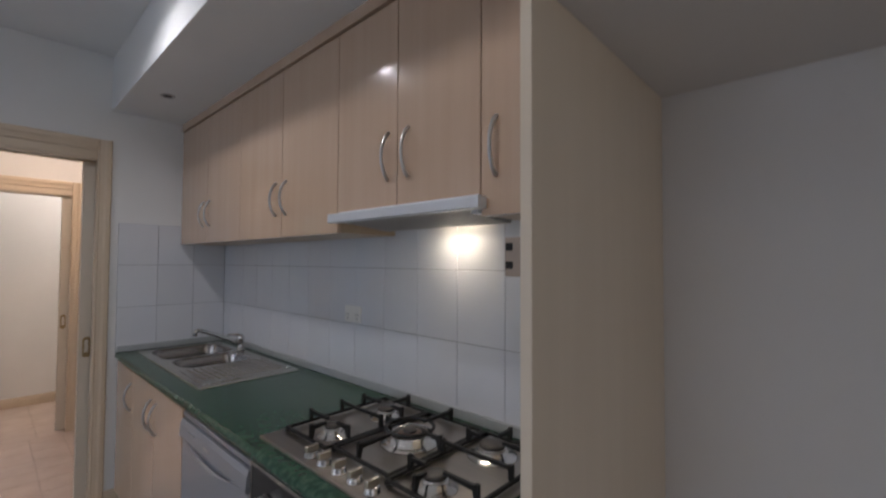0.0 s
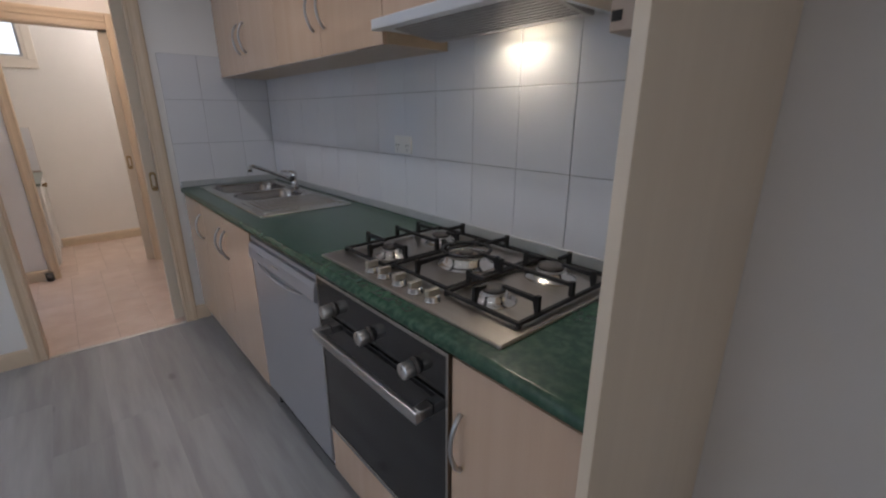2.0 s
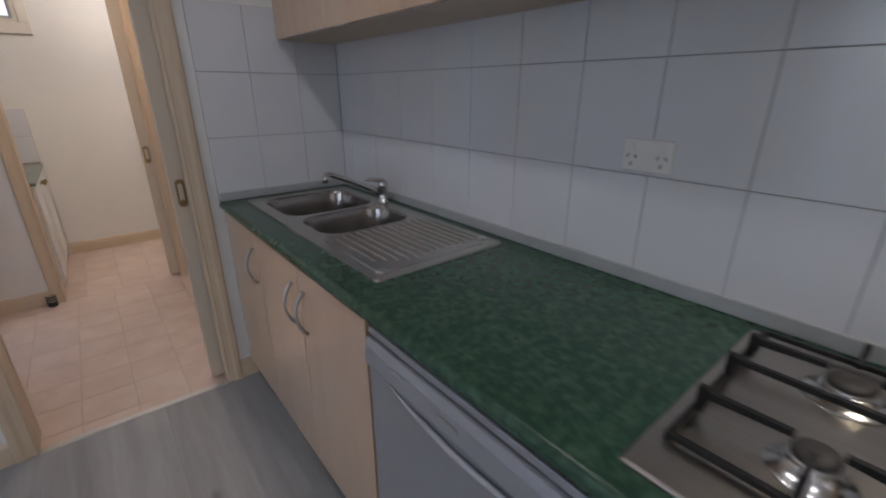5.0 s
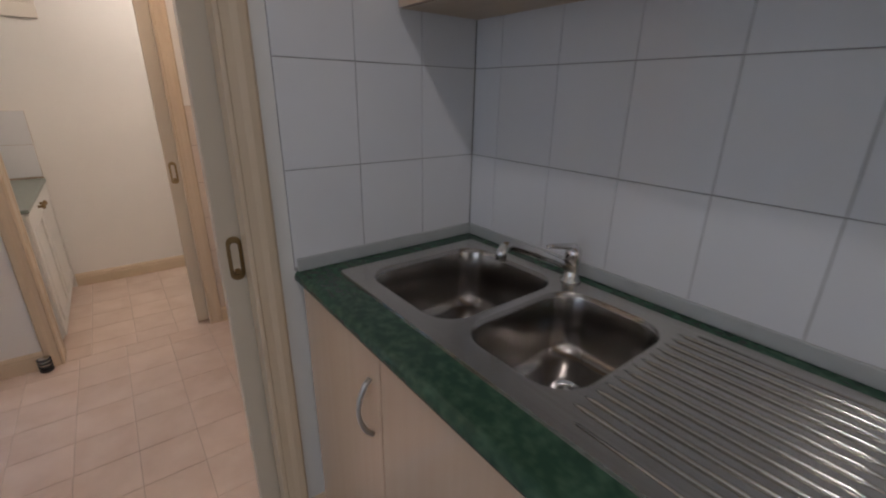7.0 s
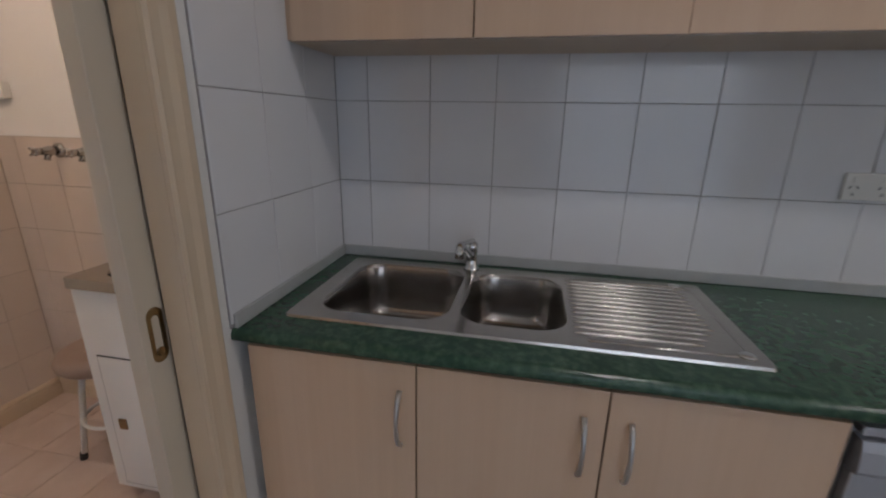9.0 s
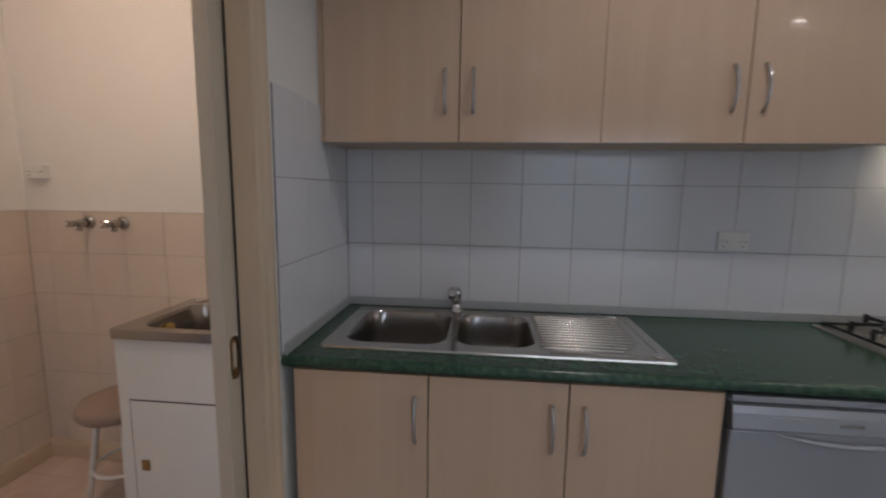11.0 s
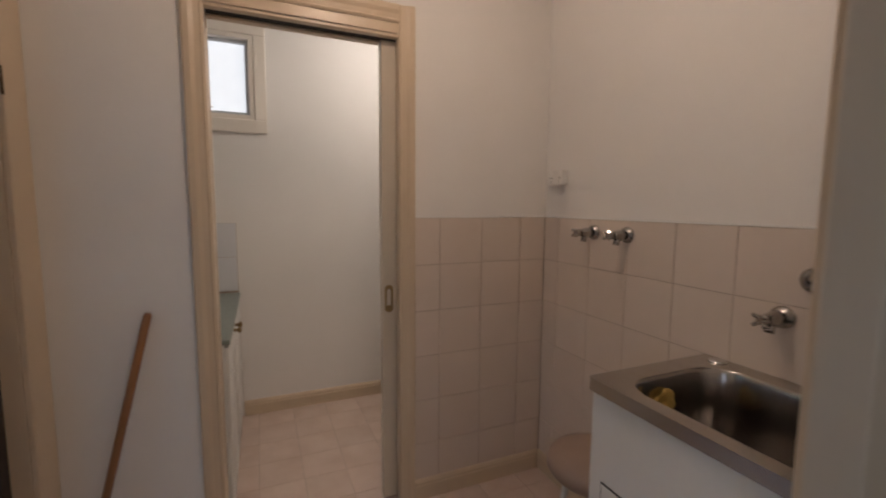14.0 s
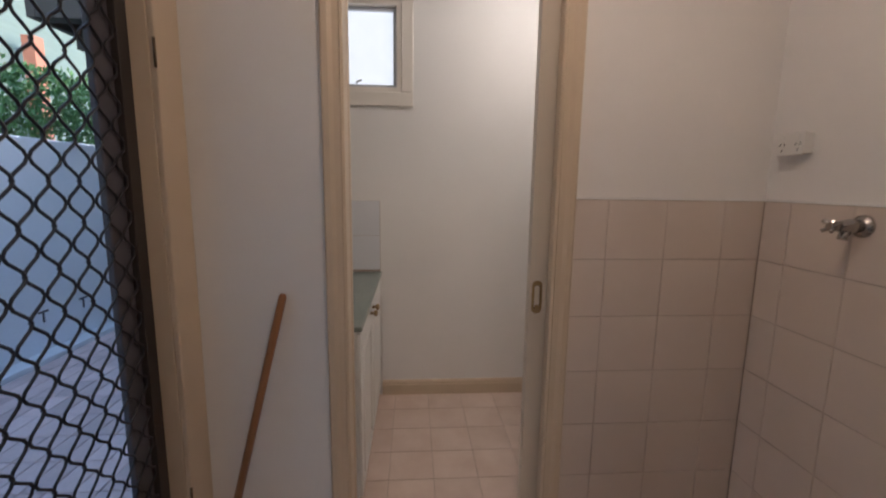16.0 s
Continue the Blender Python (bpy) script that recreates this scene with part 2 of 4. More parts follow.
def tube(bm, pts, r, seg=10, cap=True):
    """A round bar along points; r is one radius or one for each point."""
    pts = [Vector(p) for p in pts]
    rs = r if isinstance(r, (list, tuple)) else [r] * len(pts)
    rings = []
    side = None
    for i, p in enumerate(pts):
        a = pts[max(i - 1, 0)]
        b = pts[min(i + 1, len(pts) - 1)]
        d = (b - a).normalized() if (b - a).length > 1e-9 else Vector((0, 0, 1))
        if side is None:
            side = d.orthogonal().normalized()
        side = (side - d * side.dot(d)).normalized()
        up = d.cross(side)
        rings.append([bm.verts.new(p + (side * math.cos(q) + up * math.sin(q)) * rs[i]) for q in [2 * math.pi * k / seg for k in range(seg)]])
    for a, b in zip(rings, rings[1:]):
        for k in range(seg):
            f = bm.faces.new((a[k], a[(k + 1) % seg], b[(k + 1) % seg], b[k]))
            f.smooth = True
    if cap:
        bm.faces.new(rings[0][::-1])
        bm.faces.new(rings[-1])
    return bm


def lathe(bm, centre, profile, seg=24, axis="z"):
    """A turned body: profile rows of radius and height along the axis."""
    c = Vector(centre)
    rings = []
    for r, h in profile:
        ring = []
        for k in range(seg):
            q = 2 * math.pi * k / seg
            u, v = r * math.cos(q), r * math.sin(q)
            off = {"z": (u, v, h), "y": (u, h, v), "x": (h, u, v)}[axis]
            ring.append(bm.verts.new(c + Vector(off)))
        rings.append(ring)
    for a, b in zip(rings, rings[1:]):
        for k in range(seg):
            bm.faces.new((a[k], a[(k + 1) % seg], b[(k + 1) % seg], b[k])).smooth = True
    bm.faces.new(rings[0])
    bm.faces.new(rings[-1])
    bmesh.ops.recalc_face_normals(bm, faces=bm.faces)
    return bm


def profile_bar(bm, pts, a, b, put):
    """A bar with the cross-section pts, from a to b; put(u, v, s) gives the place."""
    ra = [bm.verts.new(put(u, v, a)) for u, v in pts]
    rb = [bm.verts.new(put(u, v, b)) for u, v in pts]
    for k in range(len(pts)):
        j = (k + 1) % len(pts)
        bm.faces.new((ra[k], ra[j], rb[j], rb[k]))
    bm.faces.new(ra[::-1])
    bm.faces.new(rb)
    bmesh.ops.recalc_face_normals(bm, faces=bm.faces)
    return bm


def rounded(x0, y0, x1, y1, r, n=6):
    out = []
    for cx, cy, q in ((x1 - r, y1 - r, 0), (x0 + r, y1 - r, 90), (x0 + r, y0 + r, 180), (x1 - r, y0 + r, 270)):
        for k in range(n + 1):
            a = radians(q + 90 * k / n)
            out.append((cx + r * math.cos(a), cy + r * math.sin(a)))
    return out


def mesh_of(bm, name, mat):
    me = bpy.data.meshes.new(name)
    bm.to_mesh(me)
    bm.free()
    me.materials.append(mat)
    return me


def solid(name, bm, mat, label="", category="", group="", kind=""):
    return tagged(new(name, mesh_of(bm, name, mat)), label, category, group, kind)


def thing(name, base, label, category, group="", kind=""):
    ob = new(name)
    ob.empty_display_size = 0.05
    ob.matrix_world = Matrix.Translation(base)
    return tagged(ob, label, category, group, kind)


def home(ob):
    m = ob.matrix_basis.copy()
    while ob.parent:
        m = ob.parent.matrix_basis @ ob.matrix_parent_inverse @ m
        ob = ob.parent
    return m


def part(name, bm, mat, parent, label=""):
    ob = new(name, mesh_of(bm, name, mat))
    ob.parent = parent
    ob.matrix_parent_inverse = home(parent).inverted()
    return tagged(ob, label)


def wall(name, pieces, mat, label):
    bm = bmesh.new()
    for p in pieces:
        bx(bm, *p)
    return solid(name, bm, mat, label, "wall", kind="structure")


# ---- measures ----
FL = 0.03
CEIL_K, CEIL_L = 2.62, 2.46
LX, WX = -1.575, -2.68            # laundry and washroom end walls
TAPY, EXTY = 0.08, -1.79          # laundry side walls
D1 = (-1.382, -0.705, 2.005)       # kitchen doorway: y, y, head
D2 = (-1.308, -0.642, 1.965)      # washroom doorway

# ---- structure ----
wall("wall_north", [(0, 0, -0.1, 2.766, 0.12, 2.8)], WALL, "white painted kitchen wall behind the worktop")
wall("wall_fridge", [(2.766, 0, -0.1, 4.6, 0.12, 2.8)], ALCOVE_SHADED, "beige wall of the empty fridge alcove, darkened by shade put into its colour")
wall("wall_west", [(-0.12, D1[1] + 0.012, -0.1, 0, 0.12, 2.8), (-0.12, D1[0] - 0.012, D1[2] + 0.012, 0, D1[1] + 0.012, 2.8), (-0.12, -4.6, -0.1, 0, D1[0] - 0.012, 2.8)],
     WALL, "white painted wall with the doorway to the laundry")
wall("wall_south", [(0, -4.72, -0.1, 0.9, -4.6, 2.8), (3.1, -4.72, -0.1, 5.3, -4.6, 2.8), (0.9, -4.72, 2.15, 3.1, -4.6, 2.8), (0.9, -4.72, -0.1, 3.1, -4.6, 0.05)], WALL,
     "white painted wall with a glazed door opening")
wall("wall_east", [(5.2, -4.6, -0.1, 5.3, 0.12, 2.8)], WALL, "white painted wall of the living side")
wall("wall_alcove", [(4.6, 0, -0.1, 5.3, 0.12, 2.8)], WALL, "white painted wall beside the fridge alcove")
solid("ceiling", box(-0.14, -4.72, CEIL_K, 5.3, 0.12, CEIL_K + 0.1), CEIL, "white painted kitchen ceiling", "ceiling", kind="structure")
solid("bulkhead", box(0, -0.645, 2.31, 5.2, 0.0, CEIL_K, bev=0.003), CEIL, "white plaster bulkhead above the wall cupboards", "bulkhead", kind="structure")
solid("ceiling_laundry", box(WX - 0.2, -2.2, CEIL_L, -0.12, 0.6, CEIL_L + 0.1), CEIL, "white painted laundry ceiling", "ceiling", kind="structure")
wall("wall_laundry_tap", [(LX - 0.1, TAPY, -0.1, -0.12, TAPY + 0.12, CEIL_L)], CREAM, "cream painted laundry wall above blush tiles")
wall("wall_laundry_end", [(LX - 0.12, D2[1] + 0.012, -0.1, LX, TAPY, CEIL_L), (LX - 0.12, D2[0] - 0.012, D2[2] + 0.012, LX, D2[1] + 0.012, CEIL_L),
                          (LX - 0.12, EXTY - 0.12, -0.1, LX, D2[0] - 0.012, CEIL_L)], CREAM, "cream painted wall with the washroom doorway")
wall("wall_laundry_outer", [(LX, EXTY - 0.12, -0.1, -1.455, EXTY, CEIL_L), (-0.55, EXTY - 0.12, -0.1, -0.12, EXTY, CEIL_L), (-1.455, EXTY - 0.12, 2.12, -0.55, EXTY, CEIL_L)],
     CREAM, "cream painted outer wall with the back door opening")
wall("wall_washroom_end", [(WX - 0.12, -1.9, -0.1, WX, -1.60, CEIL_L), (WX - 0.12, -1.185, -0.1, WX, 0.6, CEIL_L), (WX - 0.12, -1.60, -0.1, WX, -1.185, 1.82),
                           (WX - 0.12, -1.60, 2.25, WX, -1.185, CEIL_L)], CREAM, "cream painted washroom wall with a small high window")
wall("wall_washroom_south", [(WX, -1.92, -0.1, LX - 0.12, -1.80, CEIL_L)], CREAM, "cream painted washroom wall")
wall("wall_washroom_north", [(WX, 0.4, -0.1, LX - 0.1, 0.52, CEIL_L), (LX - 0.12, TAPY + 0.12, -0.1, LX - 0.1, 0.4, CEIL_L)], CREAM, "cream painted washroom wall")
solid("floor_slab", box(WX - 0.12, -1.91, -0.12, 5.3, 0.5, FL - 0.012), GROUT_WARM, "concrete slab under the floor finishes", "floor", kind="structure")
solid("floor_slab_south", box(-0.14, -4.72, -0.12, 5.3, -1.91, FL - 0.012), GROUT_WARM, "concrete slab under the floor finishes", "floor", kind="structure")


def architrave(name, face, away, y0, y1, head, foot=FL, w=0.066):
    """Moulded door casing on a wall plane x = face; away is the side it stands proud of."""
    t = thing(name, (face, y0, foot), "cream gloss moulded timber door casing", "door casing", kind="structure")
    prof = [(0, 0), (0, 0.010), (0.008, 0.014), (0.012, 0.011), (0.030, 0.013), (0.044, 0.019), (w - 0.006, 0.019), (w, 0.015), (w, 0)]
    for nm, yy, s in (("casing_leg", y0, -1), ("casing_leg", y1, 1)):
        part(nm, profile_bar(bmesh.new(), prof, foot, head + w, lambda u, v, q, yy=yy, s=s: (face + away * v, yy + s * u, q)), TRIM, t)
    part("casing_head", profile_bar(bmesh.new(), prof, y0 + 0.0005, y1 - 0.0005, lambda u, v, q: (face + away * (v + 0.0006), q, head + u)), TRIM, t)
    return t


def pocket_door(name, x0, x1, y0, y1, head, pull_z, out, mid, face_pull):
    """A pocket doorway: split jamb, head, and the edge of the door that is slid away, with a brass edge pull. x0 > x1."""
    t = thing(name, ((x0 + x1) / 2, y1, FL), "cream painted sliding pocket door pushed open into the wall", "door", kind="structure")
    a, b = mid + 0.019, mid - 0.019
    for lo, hi in ((a + 0.009, x0), (x1, b - 0.009)):
        part("jamb", box(lo, y1, FL, hi, y1 + 0.011, head, bev=0.0015), TRIM, t)
        part("jamb", box(lo, y0 - 0.011, FL, hi, y0, head, bev=0.0015), TRIM, t)
        part("head_jamb", box(lo, y0 - 0.011, head + 0.0003, hi, y1 + 0.011, head + 0.0115, bev=0.0015), TRIM, t)
    part("jamb_stop", box(b - 0.0085, y0 - 0.0115, FL, a + 0.0085, y0 - 0.002, head), TRIM, t)
    part("track_slot", box(b - 0.0085, y0, head + 0.008, a + 0.0085, y1 + 0.011, head + 0.0113), DARK, t)
    part("pocket_slot", box(b - 0.0085, y1 + 0.0092, FL, a + 0.0085, y1 + 0.0116, head), DARK, t, "dark slot of the door pocket")
    leaf = part("door_leaf", box(b, y1 - out, FL + 0.012, a, y1 + 0.009, head - 0.004, bev=0.002), DOOR, t)
    pull = bmesh.new()
    loop = rounded(-0.018, -0.058, 0.018, 0.058, 0.0175)
    hole = rounded(-0.010, -0.043, 0.010, 0.043, 0.0095)

    def at(u, v, d):
        return (a + d, y1 - out + face_pull + u, pull_z + v)

    ro = [pull.verts.new(at(u, v, 0.0015)) for u, v in loop]
    rb = [pull.verts.new(at(u, v, -0.0005)) for u, v in loop]
    ri = [pull.verts.new(at(u, v, 0.0022)) for u, v in hole]
    rd = [pull.verts.new(at(u, v, 0.0003)) for u, v in hole]
    n = len(loop)
    for k in range(n):
        j = (k + 1) % n
        pull.faces.new((rb[k], rb[j], ro[j], ro[k]))
        pull.faces.new((ro[k], ro[j], ri[j], ri[k]))
        pull.faces.new((ri[k], ri[j], rd[j], rd[k]))
    bmesh.ops.recalc_face_normals(pull, faces=pull.faces)
    part("flush_pull", pull, BRASS, leaf, "brass pull set into the door")
    dish = bmesh.new()
    da = [dish.verts.new(at(u, v, 0.0003)) for u, v in hole]
    db = [dish.verts.new(at(u * 0.8, v * 0.92, -0.0002)) for u, v in hole]
    for k in range(n):
        dish.faces.new((da[k], da[(k + 1) % n], db[(k + 1) % n], db[k]))
    dish.faces.new(db)
    bmesh.ops.recalc_face_normals(dish, faces=dish.faces)
    part("pull_recess", dish, BRASSDARK, leaf, "tarnished recess of the pull")
    part("pull_tab", tube(bmesh.new(), [at(0, -0.034, 0.0005), at(0, -0.034, 0.004)], 0.008, 10), BRASS, leaf, "round brass finger tab")
    return t


architrave("trim_kitchen_door", 0.0, 1, D1[0], D1[1], D1[2] + 0.055)
architrave("trim_laundry_door", -0.12, -1, D1[0], D1[1], D1[2] + 0.055)
architrave("trim_washroom_door", LX, 1, D2[0], D2[1], D2[2] + 0.05)
pocket_door("door_1", 0.0, -0.12, D1[0], D1[1], D1[2], 0.942, 0.052, -0.081, 0.035)
pocket_door("door_2", LX, LX - 0.12, D2[0], D2[1], D2[2], 0.926, 0.058, LX - 0.06, 0.027)


def head_filler(name, x0, x1, y0, y1, z0, z1):
    solid(name, box(x0, y0, z0, x1, y1, z1, bev=0.001), TRIM, "cream gloss door head lining", "trim", kind="structure")


head_filler("trim_head_kitchen", 0.0005, 0.006, D1[0], D1[1], D1[2] + 0.0118, D1[2] + 0.0549)
head_filler("trim_head_washroom", LX + 0.0005, LX + 0.006, D2[0], D2[1], D2[2] + 0.0118, D2[2] + 0.0499)

SKIRT = [(0, 0), (0.014, 0), (0.014, 0.062), (0.011, 0.070), (0.0125, 0.076), (0.007, 0.088), (0, 0.092)]


def skirting(name, a, b, inward, along):
    bm = bmesh.new()
    if along == "x":
        profile_bar(bm, SKIRT, a[0], b[0], lambda u, v, q: (q, a[1] + inward * u, FL + v))
    else:
        profile_bar(bm, SKIRT, a[1], b[1], lambda u, v, q: (a[0] + inward * u, q, FL + v))
    solid(name, bm, TRIM, "cream gloss moulded timber skirting board", "skirting", kind="structure")


skirting("baseboard_kitchen_west", (0, -4.6), (0, D1[0] - 0.067), 1, "y")
skirting("baseboard_kitchen_corner", (0, D1[1] + 0.067), (0, -0.56), 1, "y")
skirting("baseboard_laundry_tap", (LX + 0.01, TAPY - 0.006), (-0.12, TAPY - 0.006), -1, "x")
skirting("baseboard_laundry_end", (LX + 0.006, D2[1] + 0.067), (LX + 0.006, TAPY - 0.021), 1, "y")
skirting("baseboard_laundry_end_south", (LX, EXTY), (LX, D2[0] - 0.067), 1, "y")
skirting("baseboard_washroom", (WX, -1.28), (WX, 0.4), 1, "y")
skirting("baseboard_washroom_side", (LX - 0.12, D2[1] + 0.02), (LX - 0.12, 0.4), -1, "y")
skirting("baseboard_alcove", (2.79, 0.0), (4.6, 0.0), -1, "x")
solid("threshold", box(-0.012, D1[0], FL - 0.002, 0.014, D1[1], FL + 0.004, bev=0.0015), ALU, "bright aluminium floor strip in the doorway", "threshold", kind="structure")

WINTRIM = material("pale window paint", (0.76, 0.70, 0.62), 0.4, second=(0.71, 0.65, 0.57), scale=4)
# ---- washroom window ----
win = thing("window_1", (WX, -1.39, 1.82), "small high window with a frosted pane and cream casing", "window", kind="structure")
for a in ((-1.685, 1.725, -1.10, 1.80), (-1.685, 2.27, -1.10, 2.345)):
    part("casing", box(WX, a[0], a[1], WX + 0.018, a[2], a[3], bev=0.004), WINTRIM, win)
for a in ((-1.685, -1.62), (-1.165, -1.10)):
    part("casing", box(WX, a[0], 1.80, WX + 0.0175, a[1], 2.27, bev=0.004), WINTRIM, win)
for a in ((-1.62, 1.80, -1.165, 1.825), (-1.62, 2.245, -1.165, 2.27), (-1.62, 1.825, -1.595, 2.245), (-1.19, 1.825, -1.165, 2.245)):
    part("window_reveal", box(WX - 0.06, a[0], a[1], WX + 0.010, a[2], a[3]), WINTRIM, win)
for a in ((-1.595, 1.825, -1.19, 1.845), (-1.595, 2.225, -1.19, 2.245), (-1.595, 1.845, -1.575, 2.225), (-1.21, 1.845, -1.19, 2.225)):
    part("window_frame", box(WX - 0.055, a[0], a[1], WX - 0.025, a[2], a[3], bev=0.003), WINALU, win)
part("pane", box(WX - 0.045, -1.575, 1.845, WX - 0.039, -1.21, 2.225), FROST, win, "bright frosted glass")
part("latch", tube(bmesh.new(), [(WX - 0.024, -1.41, 1.85), (WX - 0.010, -1.41, 1.855), (WX - 0.008, -1.38, 1.862)], 0.006, 8), CHROME, win, "small chrome window latch")

# ---- glazed door behind the walk ----
gd = thing("window_2", (2.0, -4.66, 0.05), "tall glazed sliding door in a grey frame", "window", kind="structure")
for a in ((0.9, 0.05, 0.96, 2.15), (3.04, 0.05, 3.1, 2.15), (1.97, 0.11, 2.03, 2.09), (0.96, 0.05, 3.04, 0.11), (0.96, 2.09, 3.04, 2.15)):
    part("window_frame", box(a[0], -4.68, a[1], a[2], -4.63, a[3], bev=0.004), WINALU, gd)
for a in ((0.96, 1.97), (2.03, 3.04)):
    p = part("pane", box(a[0], -4.658, 0.11, a[1], -4.652, 2.09), GLASS, gd)
    p.visible_shadow = False


# ---- bow handles ----
def bow_handle(parent, x, y, z0, z1):
    n = 10
    pts = [(x, y - 0.003, z0)] + [(x, y - 0.006 - 0.026 * math.sin(math.pi * k / n) ** 0.8, z0 + (z1 - z0) * k / n) for k in range(1, n)] + [(x, y - 0.003, z1)]
    rs = [0.0055] + [0.0048 + 0.0012 * abs(2 * k / n - 1) for k in range(1, n)] + [0.0055]
    return part("handle", tube(bmesh.new(), pts, rs, 8), SATIN, parent, "bowed satin nickel handle")


# ---- wall cupboards ----
UY = -0.262


def wall_cupboard(x0, x1, z0, doors, handles, label, hz):
    t = thing("wall_cupboard", ((x0 + x1) / 2, -0.13, z0), label, "cupboard", "maple wall cupboards")
    part("body", box(x0 + 0.001, UY, z0, x1 - 0.001, -0.001, 2.26), MAPLE_EDGE, t)
    for (a, b), hx in zip(doors, handles):
        d = part("door", box(a + 0.0018, UY - 0.018, z0 - 0.002, b - 0.0018, UY - 0.001, 2.252, bev=0.0012), MAPLE, t)
        bow_handle(d, hx, UY - 0.018, *hz)


wall_cupboard(0.006, 0.936, 1.54, ((0.022, 0.48), (0.48, 0.936)), (0.434, 0.526), "light maple double wall cupboard above the sink", (1.63, 1.772))
wall_cupboard(0.936, 1.784, 1.54, ((0.934, 1.364), (1.364, 1.784)), (1.317, 1.407), "light maple double wall cupboard between sink and rangehood", (1.63, 1.772))
wall_cupboard(1.784, 2.428, 1.612, ((1.784, 2.105), (2.105, 2.428)), (2.066, 2.157), "light maple double cupboard above the rangehood", (1.69, 1.84))
wall_cupboard(2.428, 2.757, 1.556, ((2.428, 2.755),), (2.478,), "narrow light maple wall cupboard beside the tall panel", (1.65, 1.80))
solid("cupboard_filler", box(0.002, UY - 0.022, 2.264, 2.757, UY + 0.1, 2.31, bev=0.002), MAPLE, "maple scribe strip between cupboards and bulkhead", "trim strip")
solid("cupboard_scribe", box(0.002, UY - 0.010, 1.542, 0.020, UY + 0.05, 2.262, bev=0.001), MAPLE, "maple scribe strip between cupboard and wall", "trim strip")

# ---- tall panel and fridge alcove ----
def tall_panel(x0, x1, label):
    t = thing("tall_panel", ((x0 + x1) / 2, -0.3, FL), label, "panel", "tall end panels")
    part("board", box(x0, -0.610, FL, x1, -0.0005, 2.31), PANEL, t)
    part("edge_strip", box(x0 - 0.0003, -0.6125, FL, x1 + 0.0003, -0.6101, 2.31, bev=0.0008), PANEL, t)


tall_panel(2.7575, 2.776, "tall cream laminate end panel beside the worktop")
fc = thing("fridge_cupboard", (3.3, -0.3, 1.846), "cream overhead cupboard above the empty fridge alcove", "cupboard")
# body takes the same colour, with the alcove's shade in it
part("body", box(2.7765, -0.60, 1.846, 4.05, -0.0005, 2.309), ALCOVE_SHADED, fc)
part("door", box(2.779, -0.62, 1.850, 3.41, -0.6015, 2.300, bev=0.0015), MAPLE, fc)
part("door", box(3.414, -0.62, 1.850, 4.048, -0.6015, 2.300, bev=0.0015), MAPLE, fc)
tall_panel(4.0505, 4.069, "tall cream laminate end panel closing the fridge alcove")
sw = thing("panel_catch", (2.745, -0.57, 1.445), "small beige plastic catch with two dark openings on the panel", "catch")
part("case", box(2.7300, -0.612, 1.417, 2.7582, -0.566, 1.475, bev=0.002), BEIGE, sw)
for z in (1.428, 1.455):
    part("slot", box(2.7325, -0.6135, z, 2.7445, -0.6115, z + 0.011, bev=0.0004), DARK, sw, "dark square opening")

# ---- rangehood ----
rh = thing("rangehood", (2.1, -0.15, 1.56), "white slide-out rangehood with a lit lamp", "rangehood")
part("front_strip", box(1.784, -0.322, 1.571, 2.452, -0.285, 1.601, bev=0.003), HOODW, rh)
part("body", box(1.79, -0.2835, 1.574, 2.424, -0.002, 1.611, bev=0.002), HOODW, rh)
part("end_cap", box(2.4245, -0.2835, 1.5735, 2.444, -0.25, 1.604, bev=0.002), CAP, rh, "dark plastic slide end")
hood_filter = bmesh.new()
profile_bar(hood_filter, [(-0.282, 1.5735), (-0.282, 1.570), (-0.120, 1.5515), (-0.096, 1.5515), (-0.090, 1.556), (-0.090, 1.5735)], 1.850, 2.395, lambda u, v, q: (q, u, v))
fl = part("filter", hood_filter, FILTER, rh, "dull grey grease filter panel")
for k in range(9):
    u = -0.268 + k * 0.0165
    z = 1.570 - 0.0185 * (u + 0.282) / 0.162
    part("filter_slat", box(1.862, u, z - 0.0022, 2.383, u + 0.007, z - 0.0002), FILTER, fl)
part("lamp_lens", box(2.055, -0.084, 1.5655, 2.215, -0.036, 1.5735, bev=0.002), BULB, rh, "warm lit lamp lens")
part("side_rail", box(2.396, -0.28, 1.562, 2.420, -0.02, 1.5735, bev=0.002), HOODW, rh)
part("screw", tube(bmesh.new(), [(2.408, -0.235, 1.562), (2.408, -0.235, 1.559)], 0.006, 10), SATIN, rh)

# ---- base cupboards ----
BY = -0.575


def base_cupboard(x0, x1, doors, handles, label, hz=(0.66, 0.80)):
    t = thing("base_cupboard", ((x0 + x1) / 2, -0.3, FL), label, "cupboard", "maple base cupboards")
    part("body", box(x0 + 0.001, BY, 0.125, x1 - 0.001, -0.03, 0.72), MAPLE_EDGE, t)
    part("kickboard", box(x0 + 0.001, -0.535, FL, x1 - 0.001, -0.519, 0.124), MAPLE_EDGE, t)
    for (a, b), hx in zip(doors, handles):
        d = part("door", box(a + 0.0018, BY - 0.018, 0.13, b - 0.0018, BY - 0.001, 0.862, bev=0.0012), MAPLE, t)
        bow_handle(d, hx, BY - 0.018, *hz)


base_cupboard(0.030, 0.428, ((0.032, 0.428),), (0.392,), "single-door light maple base cupboard under the sink")
base_cupboard(0.428, 1.222, ((0.428, 0.816), (0.816, 1.216)), (0.772, 0.860), "double-door light maple base cupboard under the sink")
base_cupboard(2.452, 2.757, ((2.452, 2.755),), (2.484,), "narrow light maple base cupboard beside the oven", (0.60, 0.745))

# ---- worktop ----
wt = bmesh.new()
FRONT = -0.602


